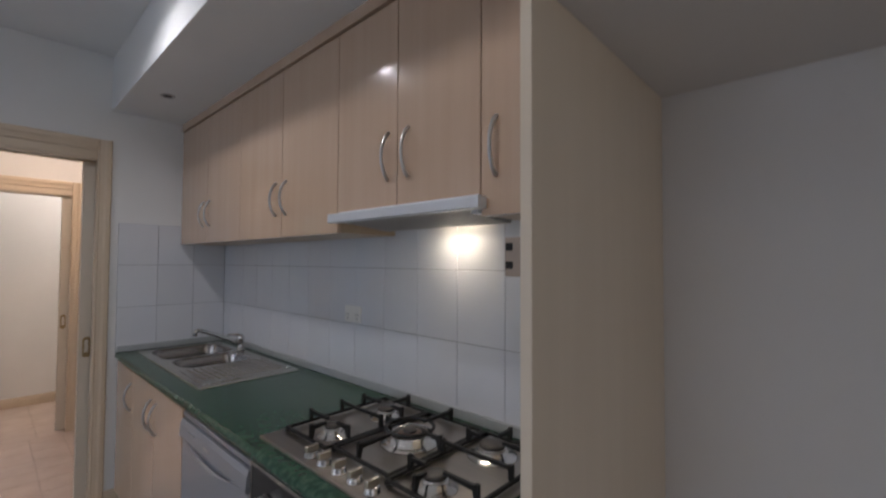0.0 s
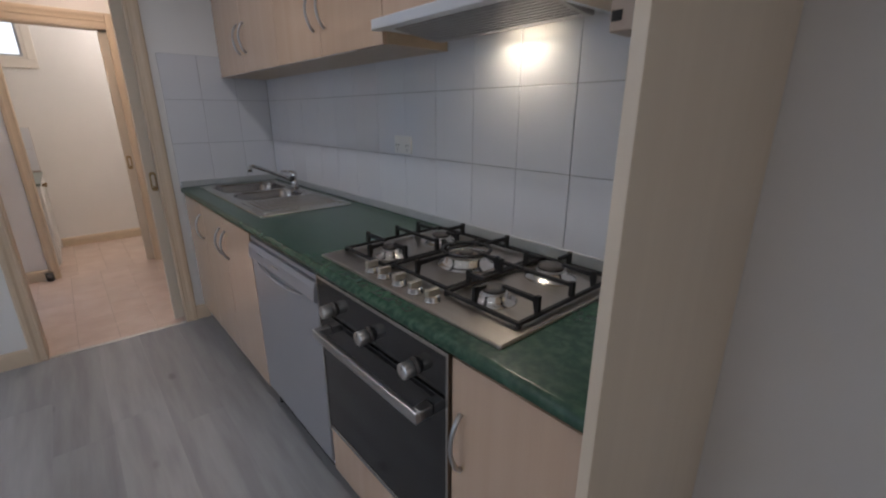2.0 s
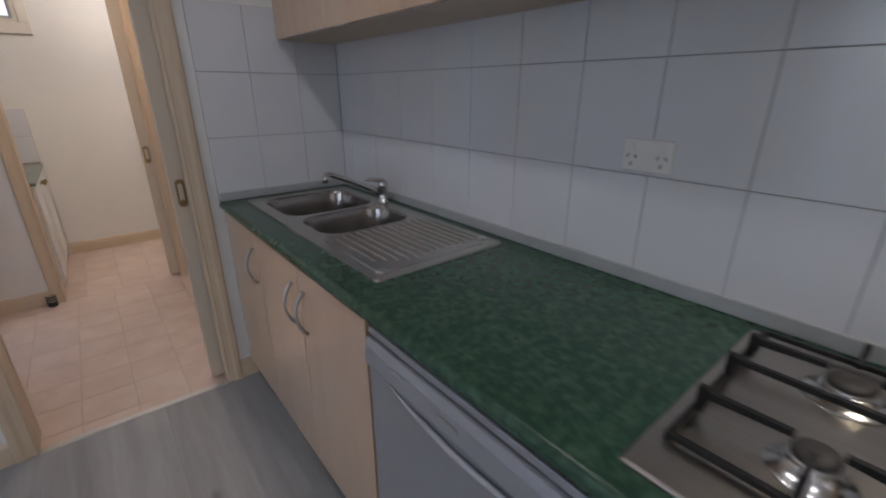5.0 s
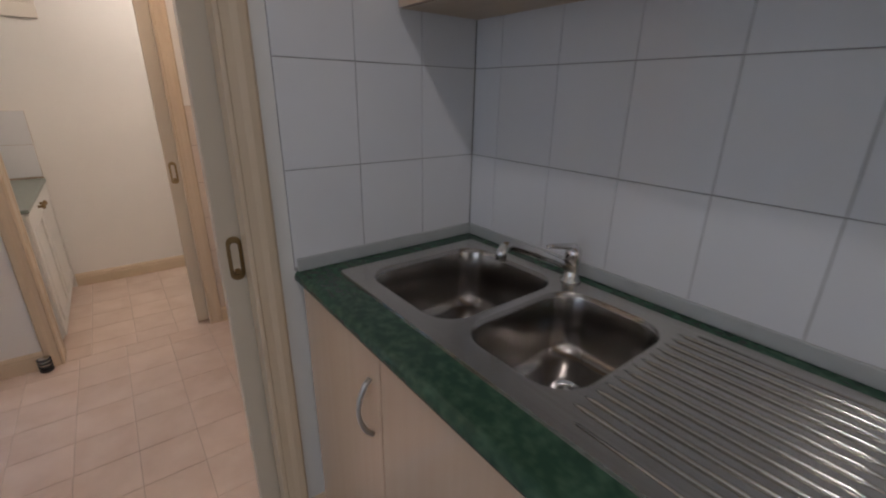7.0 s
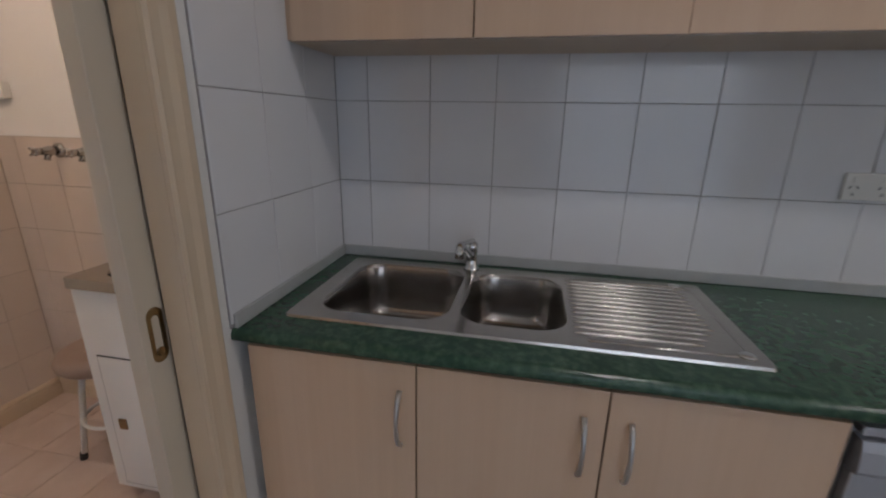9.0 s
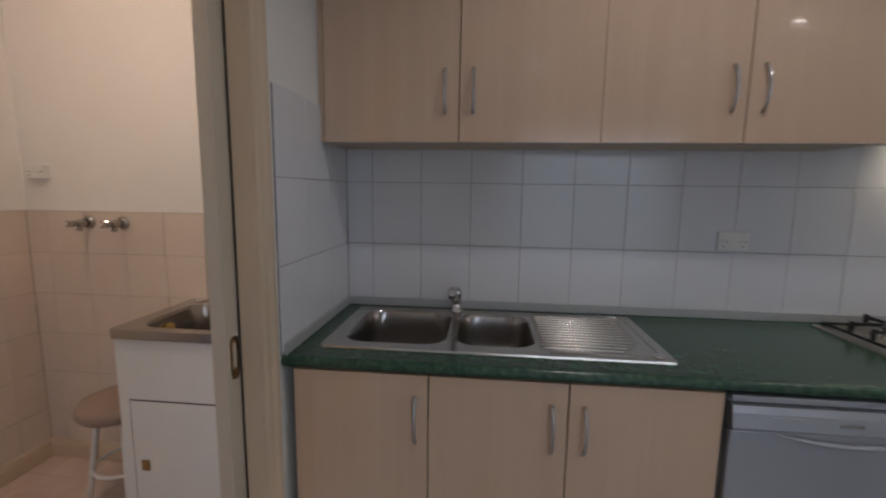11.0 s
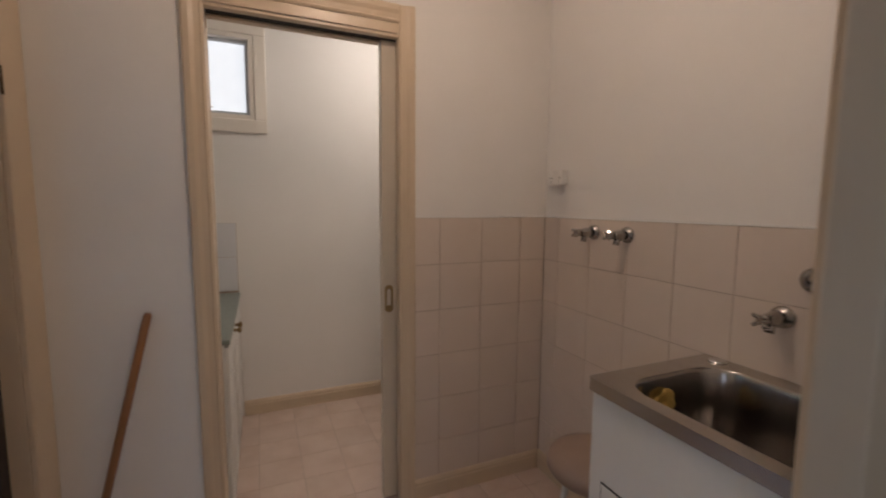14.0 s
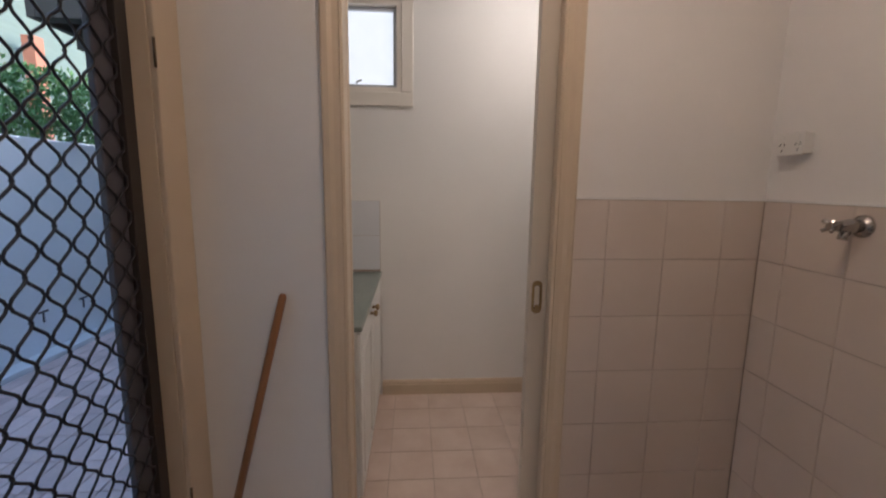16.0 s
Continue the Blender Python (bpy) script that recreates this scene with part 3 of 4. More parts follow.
def edge_profile():
    pts = [(-0.002, 0.870), (-0.002, 0.900)]
    for k in range(7):
        a = radians(90 + 90 * k / 6)
        pts.append((FRONT + 0.017 + 0.017 * math.cos(a), 0.883 + 0.017 * math.sin(a)))
    for k in range(4):
        a = radians(180 + 90 * k / 3)
        pts.append((FRONT + 0.009 + 0.009 * math.cos(a), 0.879 + 0.009 * math.sin(a)))
    return pts


def slab(x0, x1, pts):
    profile_bar(wt, pts, x0, x1, lambda u, v, q: (q, u, v))


whole = edge_profile()
slab(0.002, 0.115, whole)
slab(0.765, 2.757, whole)
slab(0.115, 0.765, [(-0.48, 0.870), (-0.48, 0.900)] + whole[2:])
bx(wt, 0.115, -0.085, 0.870, 0.765, -0.002, 0.900)
top_thing = thing("worktop", (1.38, -0.3, 0.87), "dark green marbled laminate worktop with a rounded front edge", "worktop")
part("slab", wt, BENCH, top_thing)
part("end_cap", box(0.0005, -0.594, 0.8712, 0.0018, -0.03, 0.8985), BENCH, top_thing)
sl = thing("worktop_seal", (1.38, -0.012, 0.90), "grey sealing strip between worktop and tiles", "trim strip")
part("strip", box(0.018, -0.017, 0.9003, 2.757, -0.0082, 0.936, bev=0.003), SEAL, sl)
part("strip", box(0.0082, -0.595, 0.9003, 0.0172, -0.0082, 0.936, bev=0.003), SEAL, sl)

# ---- sink ----
sk = thing("sink", (0.6, -0.28, 0.90), "stainless steel double-bowl sink with a ribbed drainer", "sink")
SX0, SX1, SY0, SY1, SZ = 0.080, 1.130, -0.510, -0.060, 0.9065
BOWLS = ((0.128, -0.466, 0.462, -0.098, 0.170), (0.484, -0.456, 0.744, -0.112, 0.150))
top = bmesh.new()
loops = [rounded(SX0, SY0, SX1, SY1, 0.012)] + [rounded(a, b, c, d, 0.075, 8) for a, b, c, d, e in BOWLS]
rim_edges = []
for lp in loops:
    vs = [top.verts.new((x, y, SZ)) for x, y in lp]
    rim_edges += [top.edges.new((vs[k], vs[(k + 1) % len(vs)])) for k in range(len(vs))]
bmesh.ops.triangle_fill(top, use_beauty=True, use_dissolve=False, edges=rim_edges)
outer = rounded(SX0, SY0, SX1, SY1, 0.012)
ra = [top.verts.new((x, y, SZ)) for x, y in outer]
rb = [top.verts.new((x + (0.002 if x > 0.6 else -0.002), y + (0.002 if y > -0.28 else -0.002), 0.9002)) for x, y in outer]
for k in range(len(outer)):
    j = (k + 1) % len(outer)
    top.faces.new((rb[k], rb[j], ra[j], ra[k]))
bmesh.ops.remove_doubles(top, verts=top.verts, dist=0.0001)
bmesh.ops.recalc_face_normals(top, faces=top.faces)
for f in top.faces:
    if f.normal.z < -0.5:
        f.normal_flip()
part("sink_top", top, STEEL, sk, "brushed steel rim")


def bowl_mesh(x0, y0, x1, y1, ztop, depth, r):
    bm = bmesh.new()
    rows = []
    for inset, dz, rr in ((0, 0, r), (0.003, -0.003, r - 0.002), (0.006, -0.012, r - 0.003), (0.012, -depth * 0.6, r - 0.005), (0.018, -depth * 0.85, r - 0.008),
                          (0.032, -depth * 0.97, r - 0.015), (0.055, -depth, r - 0.03), (0.10, -depth - 0.003, r - 0.05)):
        rows.append([bm.verts.new((x, y, ztop + dz)) for x, y in rounded(x0 + inset, y0 + inset, x1 - inset, y1 - inset, max(rr, 0.015), 8)])
    for a, b in zip(rows, rows[1:]):
        for k in range(len(a)):
            j = (k + 1) % len(a)
            bm.faces.new((a[j], a[k], b[k], b[j])).smooth = True
    bm.faces.new(rows[-1][::-1])
    bmesh.ops.recalc_face_normals(bm, faces=bm.faces)
    for f in bm.faces:
        f.normal_flip()
    return bm


for a, b, c, d, e in BOWLS:
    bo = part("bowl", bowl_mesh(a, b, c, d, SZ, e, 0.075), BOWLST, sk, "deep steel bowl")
    cx, cy = (a + c) / 2, (b + d) / 2 + 0.03
    part("waste", lathe(bmesh.new(), (cx, cy, SZ - e - 0.0025), [(0.036, 0), (0.036, 0.002), (0.030, 0.003), (0.024, 0.0006), (0.009, 0.0006), (0.008, 0.004), (0.004, 0.005)]), CHROME, bo)
for k in range(13):
    y = -0.445 + k * 0.0275
    inset = 0.05 * max(0, 1 - k / 3)
    part("drainer_rib", tube(bmesh.new(), [(0.754, y, SZ - 0.003), (0.772, y, SZ + 0.0006), (1.045 - inset, y, SZ + 0.0006), (1.07 - inset, y, SZ - 0.003)], 0.0042, 8), STEEL, sk)
for a in ((-0.475, -0.075),):
    part("drainer_rim", tube(bmesh.new(), [(0.78, -0.478, SZ - 0.001), (1.07, -0.478, SZ - 0.001), (1.098, -0.45, SZ - 0.001), (1.098, -0.12, SZ - 0.001), (1.07, -0.092, SZ - 0.001),
                                           (0.78, -0.092, SZ - 0.001)], 0.0035, 8), STEEL, sk)
for x, y in ((1.092, -0.470), (1.062, -0.084)):
    part("tap_hole_cap", lathe(bmesh.new(), (x, y, SZ), [(0.017, 0), (0.0165, 0.003), (0.011, 0.005), (0.003, 0.0055)], 20), CHROME, sk, "round chrome tap-hole cap")
tp = thing("sink_mixer", (0.461, -0.075, SZ), "chrome single-lever mixer tap on the sink", "tap")
TX, TY = 0.470, -0.076
part("body", lathe(bmesh.new(), (TX, TY, SZ), [(0.025, 0), (0.025, 0.004), (0.019, 0.009), (0.018, 0.054), (0.0195, 0.057), (0.0195, 0.078), (0.016, 0.088), (0.006, 0.091)]), TAPCHROME, tp)
part("spout", tube(bmesh.new(), [(TX, TY - 0.012, SZ + 0.040), (TX, TY - 0.06, SZ + 0.066), (TX, TY - 0.15, SZ + 0.108), (TX, TY - 0.225, SZ + 0.140),
                                 (TX, TY - 0.240, SZ + 0.140), (TX, TY - 0.248, SZ + 0.130), (TX, TY - 0.250, SZ + 0.112)], [0.0125, 0.0115, 0.010, 0.010, 0.0105, 0.0115, 0.012], 12), TAPCHROME, tp)
part("lever", tube(bmesh.new(), [(TX, TY + 0.004, SZ + 0.086), (TX - 0.003, TY - 0.014, SZ + 0.092), (TX - 0.020, TY - 0.058, SZ + 0.097), (TX - 0.024, TY - 0.070, SZ + 0.097)], [0.012, 0.0085, 0.006, 0.005], 10), TAPCHROME, tp)

# ---- dishwasher ----
dw = thing("dishwasher", (1.53, -0.3, FL), "silver freestanding dishwasher under the worktop", "dishwasher")
DX0, DX1, DF = 1.232, 1.836, -0.598
part("body", box(DX0, -0.572, 0.10, DX1, -0.04, 0.8575), DWHITE, dw)
part("top_trim", box(DX0, DF + 0.004, 0.842, DX1, -0.5725, 0.859, bev=0.002), DWHITE, dw)
panel = bmesh.new()
profile_bar(panel, [(-0.573, 0.768), (DF - 0.006, 0.766), (DF - 0.010, 0.775), (DF - 0.006, 0.815), (DF, 0.833), (-0.573, 0.835)], DX0 + 0.001, DX1 - 0.001, lambda u, v, q: (q, u, v))
part("control_panel", panel, DWHITE, dw)
part("door", box(DX0 + 0.001, DF, 0.152, DX1 - 0.001, -0.573, 0.7645, bev=0.004), DWHITE, dw)
grip = bmesh.new()
rows = []
for k in range(17):
    q = k / 16
    x = 1.33 + 0.41 * q
    rows.append((x, DF - 0.0075, 0.768 - 0.028 * math.sin(math.pi * q) ** 0.7))
tube(grip, rows, [0.002 + 0.006 * math.sin(math.pi * k / 16) for k in range(17)], 8)
part("handle_lip", grip, DWHITE, dw, "curved moulded grip")
part("badge", box(1.49, DF - 0.0105, 0.793, 1.545, DF - 0.0085, 0.802, bev=0.0008), SATIN, dw, "small grey oval badge")
part("indicator_strip", box(1.33, DF - 0.0104, 0.806, 1.40, DF - 0.0072, 0.809), SEAL, dw)
part("kickboard", box(DX0, -0.548, FL, DX1, -0.53, 0.099), DARK, dw, "dark recessed kickboard")
solid("appliance_gap", box(1.2235, -0.56, FL, 1.2305, -0.05, 0.855), DARK, "dark gap strip beside the dishwasher", "trim strip")

# ---- oven ----
ov = thing("oven", (2.146, -0.3, FL), "built-in black glass oven with steel trim", "oven")
OX0, OX1, OF = 1.846, 2.447, -0.597
part("body", box(OX0 + 0.006, -0.572, 0.135, OX1 - 0.006, -0.05, 0.852), DARK, ov)
part("control_panel", box(OX0 + 0.008, OF, 0.760, OX1 - 0.008, -0.573, 0.857, bev=0.002), GLASSBLACK, ov, "black glass control panel")
for a in ((OX0, OX0 + 0.0075), (OX1 - 0.0075, OX1)):
    part("side_trim", box(a[0], OF - 0.002, 0.302, a[1], -0.573, 0.868, bev=0.001), STEEL, ov, "thin steel edge trim")
part("top_trim", box(OX0 + 0.008, OF - 0.002, 0.8575, OX1 - 0.008, -0.573, 0.868, bev=0.001), STEEL, ov, "thin steel edge trim")
odoor = part("door", box(OX0 + 0.009, OF, 0.325, OX1 - 0.009, -0.574, 0.752, bev=0.003), GLASSBLACK, ov, "black glass drop-down door")
part("lower_trim", box(OX0 + 0.008, OF, 0.305, OX1 - 0.008, -0.574, 0.321, bev=0.002), STEEL, ov)
hb = bmesh.new()
bx(hb, 1.892, -0.648, 0.690, 2.398, -0.634, 0.718, bev=0.003)
for x in (1.892, 2.372):
    bx(hb, x, -0.635, 0.691, x + 0.026, OF - 0.0005, 0.717, bev=0.002)
part("handle", hb, SATIN, odoor, "flat brushed steel bar handle")
for x in (1.944, 2.142, 2.333):
    kn = part("knob", lathe(bmesh.new(), (x, OF, 0.785), [(0.0185, -0.011), (0.0190, -0.013), (0.0190, -0.036), (0.0180, -0.0375), (0.004, -0.0378)], 28, axis="y"), ALU, ov, "round bright metal control knob")
    part("collar", lathe(bmesh.new(), (x, OF, 0.785), [(0.0215, 0.0), (0.0215, -0.004), (0.0175, -0.006), (0.0175, -0.0108)], axis="y"), CAP, kn, "black plastic collar")
    part("pointer", box(x - 0.0012, OF - 0.0384, 0.789, x + 0.0012, OF - 0.0374, 0.802), CAP, kn)
solid("oven_filler", box(OX0, BY - 0.018, 0.13, OX1, BY - 0.001, 0.300, bev=0.0012), MAPLE, "maple filler board below the oven", "filler board")
solid("oven_kickboard", box(OX0, -0.535, FL, OX1, -0.519, 0.134), MAPLE_EDGE, "maple kickboard below the oven", "kickboard")

# ---- gas cooktop ----
ck = thing("cooktop", (2.167, -0.3, 0.90), "five-burner stainless gas cooktop with black iron trivets", "cooktop")
CX0, CX1, CY0, CY1 = 1.790, 2.543, -0.550, -0.055
tray = bmesh.new()
rows = []
for inset, z, r in ((0, 0.9003, 0.004), (0.0, 0.904, 0.004), (0.0015, 0.9062, 0.003), (0.005, 0.9075, 0.003), (0.016, 0.9076, 0.003)):
    rows.append([tray.verts.new((x, y, z)) for x, y in rounded(CX0 + inset, CY0 + inset, CX1 - inset, CY1 - inset, r, 4)])
for a, b in zip(rows, rows[1:]):
    for k in range(len(a)):
        j = (k + 1) % len(a)
        tray.faces.new((a[k], a[j], b[j], b[k]))
tray.faces.new(rows[-1])
bmesh.ops.recalc_face_normals(tray, faces=tray.faces)
part("tray", tray, TRAY, ck, "brushed stainless tray")


def burner(x, y, r):
    """Flared bright skirt, slotted crown and a domed dark cap."""
    b = part("burner", lathe(bmesh.new(), (x, y, 0.9076), [(r * 1.75, 0), (r * 1.7, 0.002), (r * 1.55, 0.004), (r * 1.3, 0.008), (r * 1.12, 0.013), (r * 1.08, 0.018), (r * 0.95, 0.020)], 32), BURN, ck, "polished flared burner base")
    part("burner_crown", lathe(bmesh.new(), (x, y, 0.9276), [(r * 0.96, 0), (r * 0.98, 0.004), (r * 0.9, 0.005)], 28), ALU, b, "bright flame crown")
    part("burner_cap", lathe(bmesh.new(), (x, y, 0.9326), [(r * 0.90, 0), (r * 0.93, 0.005), (r * 0.86, 0.009), (r * 0.6, 0.0115), (r * 0.15, 0.0125)], 28), CAP, b, "black enamelled burner cap")
    return b


def wok_burner(x, y):
    b = part("burner", lathe(bmesh.new(), (x, y, 0.9076), [(0.088, 0), (0.086, 0.003), (0.076, 0.006), (0.0685, 0.012), (0.066, 0.026), (0.064, 0.0285), (0.056, 0.027), (0.054, 0.021)], 40), BURN, ck, "wide polished wok burner")
    part("outer_crown", lathe(bmesh.new(), (x, y, 0.9286), [(0.0535, 0), (0.0535, 0.006), (0.050, 0.0085), (0.040, 0.008), (0.036, 0.004)], 40), CAP, b, "dark enamelled outer crown")
    part("inner_ring", lathe(bmesh.new(), (x, y, 0.9290), [(0.034, 0), (0.034, 0.006), (0.030, 0.0085), (0.022, 0.009)], 28), BROWNED, b, "heat-browned inner ring")
    part("burner_cap", lathe(bmesh.new(), (x, y, 0.9385), [(0.021, 0), (0.0215, 0.004), (0.016, 0.0065), (0.004, 0.007)], 24), CAP, b, "small dark centre cap")
    return b


burner(1.950, -0.395, 0.027)
burner(1.950, -0.185, 0.033)
wok_burner(2.155, -0.265)
burner(2.385, -0.170, 0.040)
burner(2.385, -0.398, 0.033)


def trivet(x0, x1, y0, y1, burners):
    t = thing("trivet", ((x0 + x1) / 2, (y0 + y1) / 2, 0.908), "black cast iron pan support on the cooktop", "trivet", "cooktop trivets")
    z = 0.918
    w = 0.0046
    fr = bmesh.new()
    bx(fr, x0, y0, z - w, x1, y0 + 2 * w, z + w, bev=0.0015)
    bx(fr, x0, y1 - 2 * w, z - w, x1, y1, z + w, bev=0.0015)
    bx(fr, x0, y0 + 2 * w, z - w, x0 + 2 * w, y1 - 2 * w, z + w, bev=0.0015)
    bx(fr, x1 - 2 * w, y0 + 2 * w, z - w, x1, y1 - 2 * w, z + w, bev=0.0015)
    part("frame", fr, IRON, t)
    for x in (x0, x1 - 2 * w):
        for y in (y0, y1 - 2 * w):
            part("foot", box(x, y, 0.9078, x + 2 * w, y + 2 * w, z - w), IRON, t)
    zt = 0.955

    def finger(ax, ay, ix, iy):
        f = bmesh.new()
        d = (Vector((ix - ax, iy - ay, 0))).normalized()
        s = Vector((-d.y, d.x, 0)) * 0.0045
        prof = [(Vector((ax, ay, 0)), z, zt + 0.004), (Vector((ax, ay, 0)) + d * 0.010, z, zt + 0.004), (Vector((ax, ay, 0)) + d * 0.016, zt - 0.012, zt), (Vector((ix, iy, 0)), zt - 0.008, zt)]
        ring = []
        for p, lo, hi in prof:
            ring.append([f.verts.new((p.x + s.x, p.y + s.y, lo)), f.verts.new((p.x - s.x, p.y - s.y, lo)), f.verts.new((p.x - s.x, p.y - s.y, hi)), f.verts.new((p.x + s.x, p.y + s.y, hi))])
        for a, b in zip(ring, ring[1:]):
            for k in range(4):
                f.faces.new((a[k], a[(k + 1) % 4], b[(k + 1) % 4], b[k]))
        f.faces.new(ring[0][::-1])
        f.faces.new(ring[-1])
        bmesh.ops.recalc_face_normals(f, faces=f.faces)
        part("finger", f, IRON, t)

    for bxx, byy, gap in burners:
        finger(x0 + w, byy, bxx - gap, byy)
        finger(x1 - w, byy, bxx + gap, byy)
        near, far = (y0 + w, None) if byy < (y0 + y1) / 2 - 0.05 else (None, y1 - w)
        if len(burners) == 1:
            finger(bxx, y0 + w, bxx, byy - gap)
            finger(bxx, y1 - w, bxx, byy + gap)
        elif near:
            finger(bxx, near, bxx, byy - gap)
        else:
            finger(bxx, far, bxx, byy + gap)
    if len(burners) == 2:
        ym = (y0 + y1) / 2
        part("crossbar", box(x0 + w, ym - 0.0045, zt - 0.010, x1 - w, ym + 0.0045, zt, bev=0.001), IRON, t)
        for x in (x0 + 0.001, x1 - 0.013):
            part("upright", box(x, ym - 0.0055, z + w, x + 0.012, ym + 0.0055, zt + 0.004, bev=0.001), IRON, t)
    else:
        bxx, byy, gap = burners[0]
        ring = bmesh.new()
        tube(ring, [(bxx + 0.071 * math.cos(2 * math.pi * k / 28), byy + 0.071 * math.sin(2 * math.pi * k / 28), zt - 0.004) for k in range(29)], 0.0052, 8, cap=False)
        part("wok_ring", ring, IRON, t, "round iron wok ring")
    return t


trivet(1.812, 2.040, -0.478, -0.072, ((1.950, -0.395, 0.024), (1.950, -0.185, 0.030)))
trivet(2.044, 2.286, -0.458, -0.072, ((2.155, -0.265, 0.058),))
trivet(2.290, 2.522, -0.472, -0.072, ((2.385, -0.170, 0.036), (2.385, -0.398, 0.030)))
for x in (2.030, 2.093, 2.160, 2.228, 2.295):
    k = part("knob", lathe(bmesh.new(), (x, -0.512, 0.9076), [(0.0215, 0), (0.0215, 0.003), (0.0195, 0.005), (0.0185, 0.012), (0.017, 0.014), (0.004, 0.0145)], 24), TAPCHROME, ck, "satin metal control knob")
    gripbar = bmesh.new()
    bx(gripbar, -0.0065, -0.0185, 0.0, 0.0065, 0.0185, 0.017, bev=0.002)
    bmesh.ops.transform(gripbar, matrix=Matrix.Translation((x, -0.512, 0.9215)) @ Matrix.Rotation(radians(0), 4, "Z"), verts=gripbar.verts)
    part("grip", gripbar, KNOB, k, "flat raised knob grip")


# ---- power points ----
def power_point(name, m, label):
    t = new(name)
    t.matrix_world = m
    t.empty_display_size = 0.03
    tagged(t, label, "power point")
    plate = bmesh.new()
    bx(plate, -0.057, -0.010, -0.036, 0.057, -0.0002, 0.036, bev=0.003)
    p = new("plate", mesh_of(plate, "plate", WHITE))
    p.parent = t
    for x in (-0.034, 0.034):
        r = new("rocker", mesh_of(box(x - 0.006, -0.0135, 0.010, x + 0.006, -0.0102, 0.027, bev=0.001), "rocker", WHITE))
        r.parent = t
        for dx, dz, q in ((-0.009, 0.0, 30), (0.009, 0.0, -30), (0, -0.018, 0)):
            sl = bmesh.new()
            bx(sl, -0.0012, -0.0112, -0.0045, 0.0012, -0.0101, 0.0045)
            bmesh.ops.transform(sl, matrix=Matrix.Translation((x + dx, 0, dz - 0.002)) @ Matrix.Rotation(radians(q), 4, "Y"), verts=sl.verts)
            s = new("socket_slot", mesh_of(sl, "socket_slot", DARK))
            s.parent = t
    return t


power_point("power_point", pose(1.510, -0.0085, 1.205), "white double power point on the tiled splashback")
lp = power_point("power_point", pose(-1.468, TAPY - 0.026, 1.442), "white surface-mounted power point on the laundry wall above the tiles")
mb = new("mounting_box", mesh_of(box(-0.054, 0.0002, -0.033, 0.054, 0.0255, 0.033, bev=0.003), "mounting_box", WHITE))
mb.parent = lp
lp.scale = (0.80, 1.0, 0.92)

# ---- kitchen downlights ----
def downlight(x, y, z, r, lens, label, group):
    d = thing("downlight", (x, y, z), label, "downlight", group)
    part("ring", lathe(bmesh.new(), (x, y, z), [(r * 1.6, -0.0005), (r * 1.6, -0.003), (r * 1.4, -0.005), (r * 1.05, -0.003), (r, -0.001)]), SATIN, d)
    part("lens", lathe(bmesh.new(), (x, y, z - 0.0005), [(r, 0.0), (r, -0.001), (r * 0.3, -0.0012)]), lens, d)


downlight(0.496, -0.49, 2.31, 0.022, CAP, "small recessed downlight in the bulkhead, switched off", "bulkhead downlights")
for x, y in ((1.16, -0.99), (2.50, -0.99), (1.02, -3.30), (2.41, -3.30), (2.76, -2.30)):
    downlight(x, y, CEIL_K, 0.03, LED, "small recessed ceiling downlight, switched on", "kitchen ceiling downlights")
for x, y, z, nm in ((-0.80, -0.80, CEIL_L, "laundry"), (-2.05, -0.38, CEIL_L, "washroom")):
    d = thing("ceiling_light", (x, y, z), "round opal ceiling light, switched on", "ceiling light")
    part("rim", lathe(bmesh.new(), (x, y, z), [(0.15, -0.0005), (0.15, -0.012), (0.13, -0.014)]), WHITE, d)
    part("diffuser", lathe(bmesh.new(), (x, y, z - 0.0145), [(0.128, 0), (0.12, -0.006), (0.05, -0.010)]), OPAL, d, "opal glass diffuser")

# ---- laundry tub ----
lt = thing("laundry_tub", (-0.45, -0.15, FL), "white metal laundry tub cabinet with a stainless basin", "laundry tub")
X0, X1, Y0, Y1, Z1 = -0.752, -0.150, -0.384, 0.070, 0.874
part("side_panel", box(X0 + 0.008, Y0 + 0.030, 0.075, X0 + 0.026, Y1, 0.838, bev=0.002), TUBW, lt)
part("side_panel", box(X1 - 0.026, Y0 + 0.030, 0.075, X1 - 0.008, Y1, 0.838, bev=0.002), TUBW, lt)
part("front_panel", box(X0 + 0.008, Y0 + 0.012, 0.075, X1 - 0.008, Y0 + 0.0295, 0.838, bev=0.002), TUBW, lt)
part("base_panel", box(X0 + 0.027, Y0 + 0.030, 0.075, X1 - 0.027, Y1, 0.09), TUBW, lt)
rim = bmesh.new()
edges = []
ob_ = rounded(X0, Y0, X1, Y1, 0.012)
ib_ = rounded(X0 + 0.065, Y0 + 0.042, X1 - 0.050, Y1 - 0.062, 0.09, 8)
for lp in (ob_, ib_):
    vs = [rim.verts.new((x, y, Z1)) for x, y in lp]
    edges += [rim.edges.new((vs[k], vs[(k + 1) % len(vs)])) for k in range(len(vs))]
bmesh.ops.triangle_fill(rim, use_beauty=True, use_dissolve=False, edges=edges)
sa = [rim.verts.new((x, y, Z1)) for x, y in ob_]
sb = [rim.verts.new((x, y, Z1 - 0.034)) for x, y in ob_]
for k in range(len(ob_)):
    j = (k + 1) % len(ob_)
    rim.faces.new((sb[k], sb[j], sa[j], sa[k]))
bmesh.ops.remove_doubles(rim, verts=rim.verts, dist=0.0001)
bmesh.ops.recalc_face_normals(rim, faces=rim.faces)
for f in rim.faces:
    if f.normal.z < -0.5:
        f.normal_flip()
part("rim", rim, STEEL, lt, "brushed steel rim")
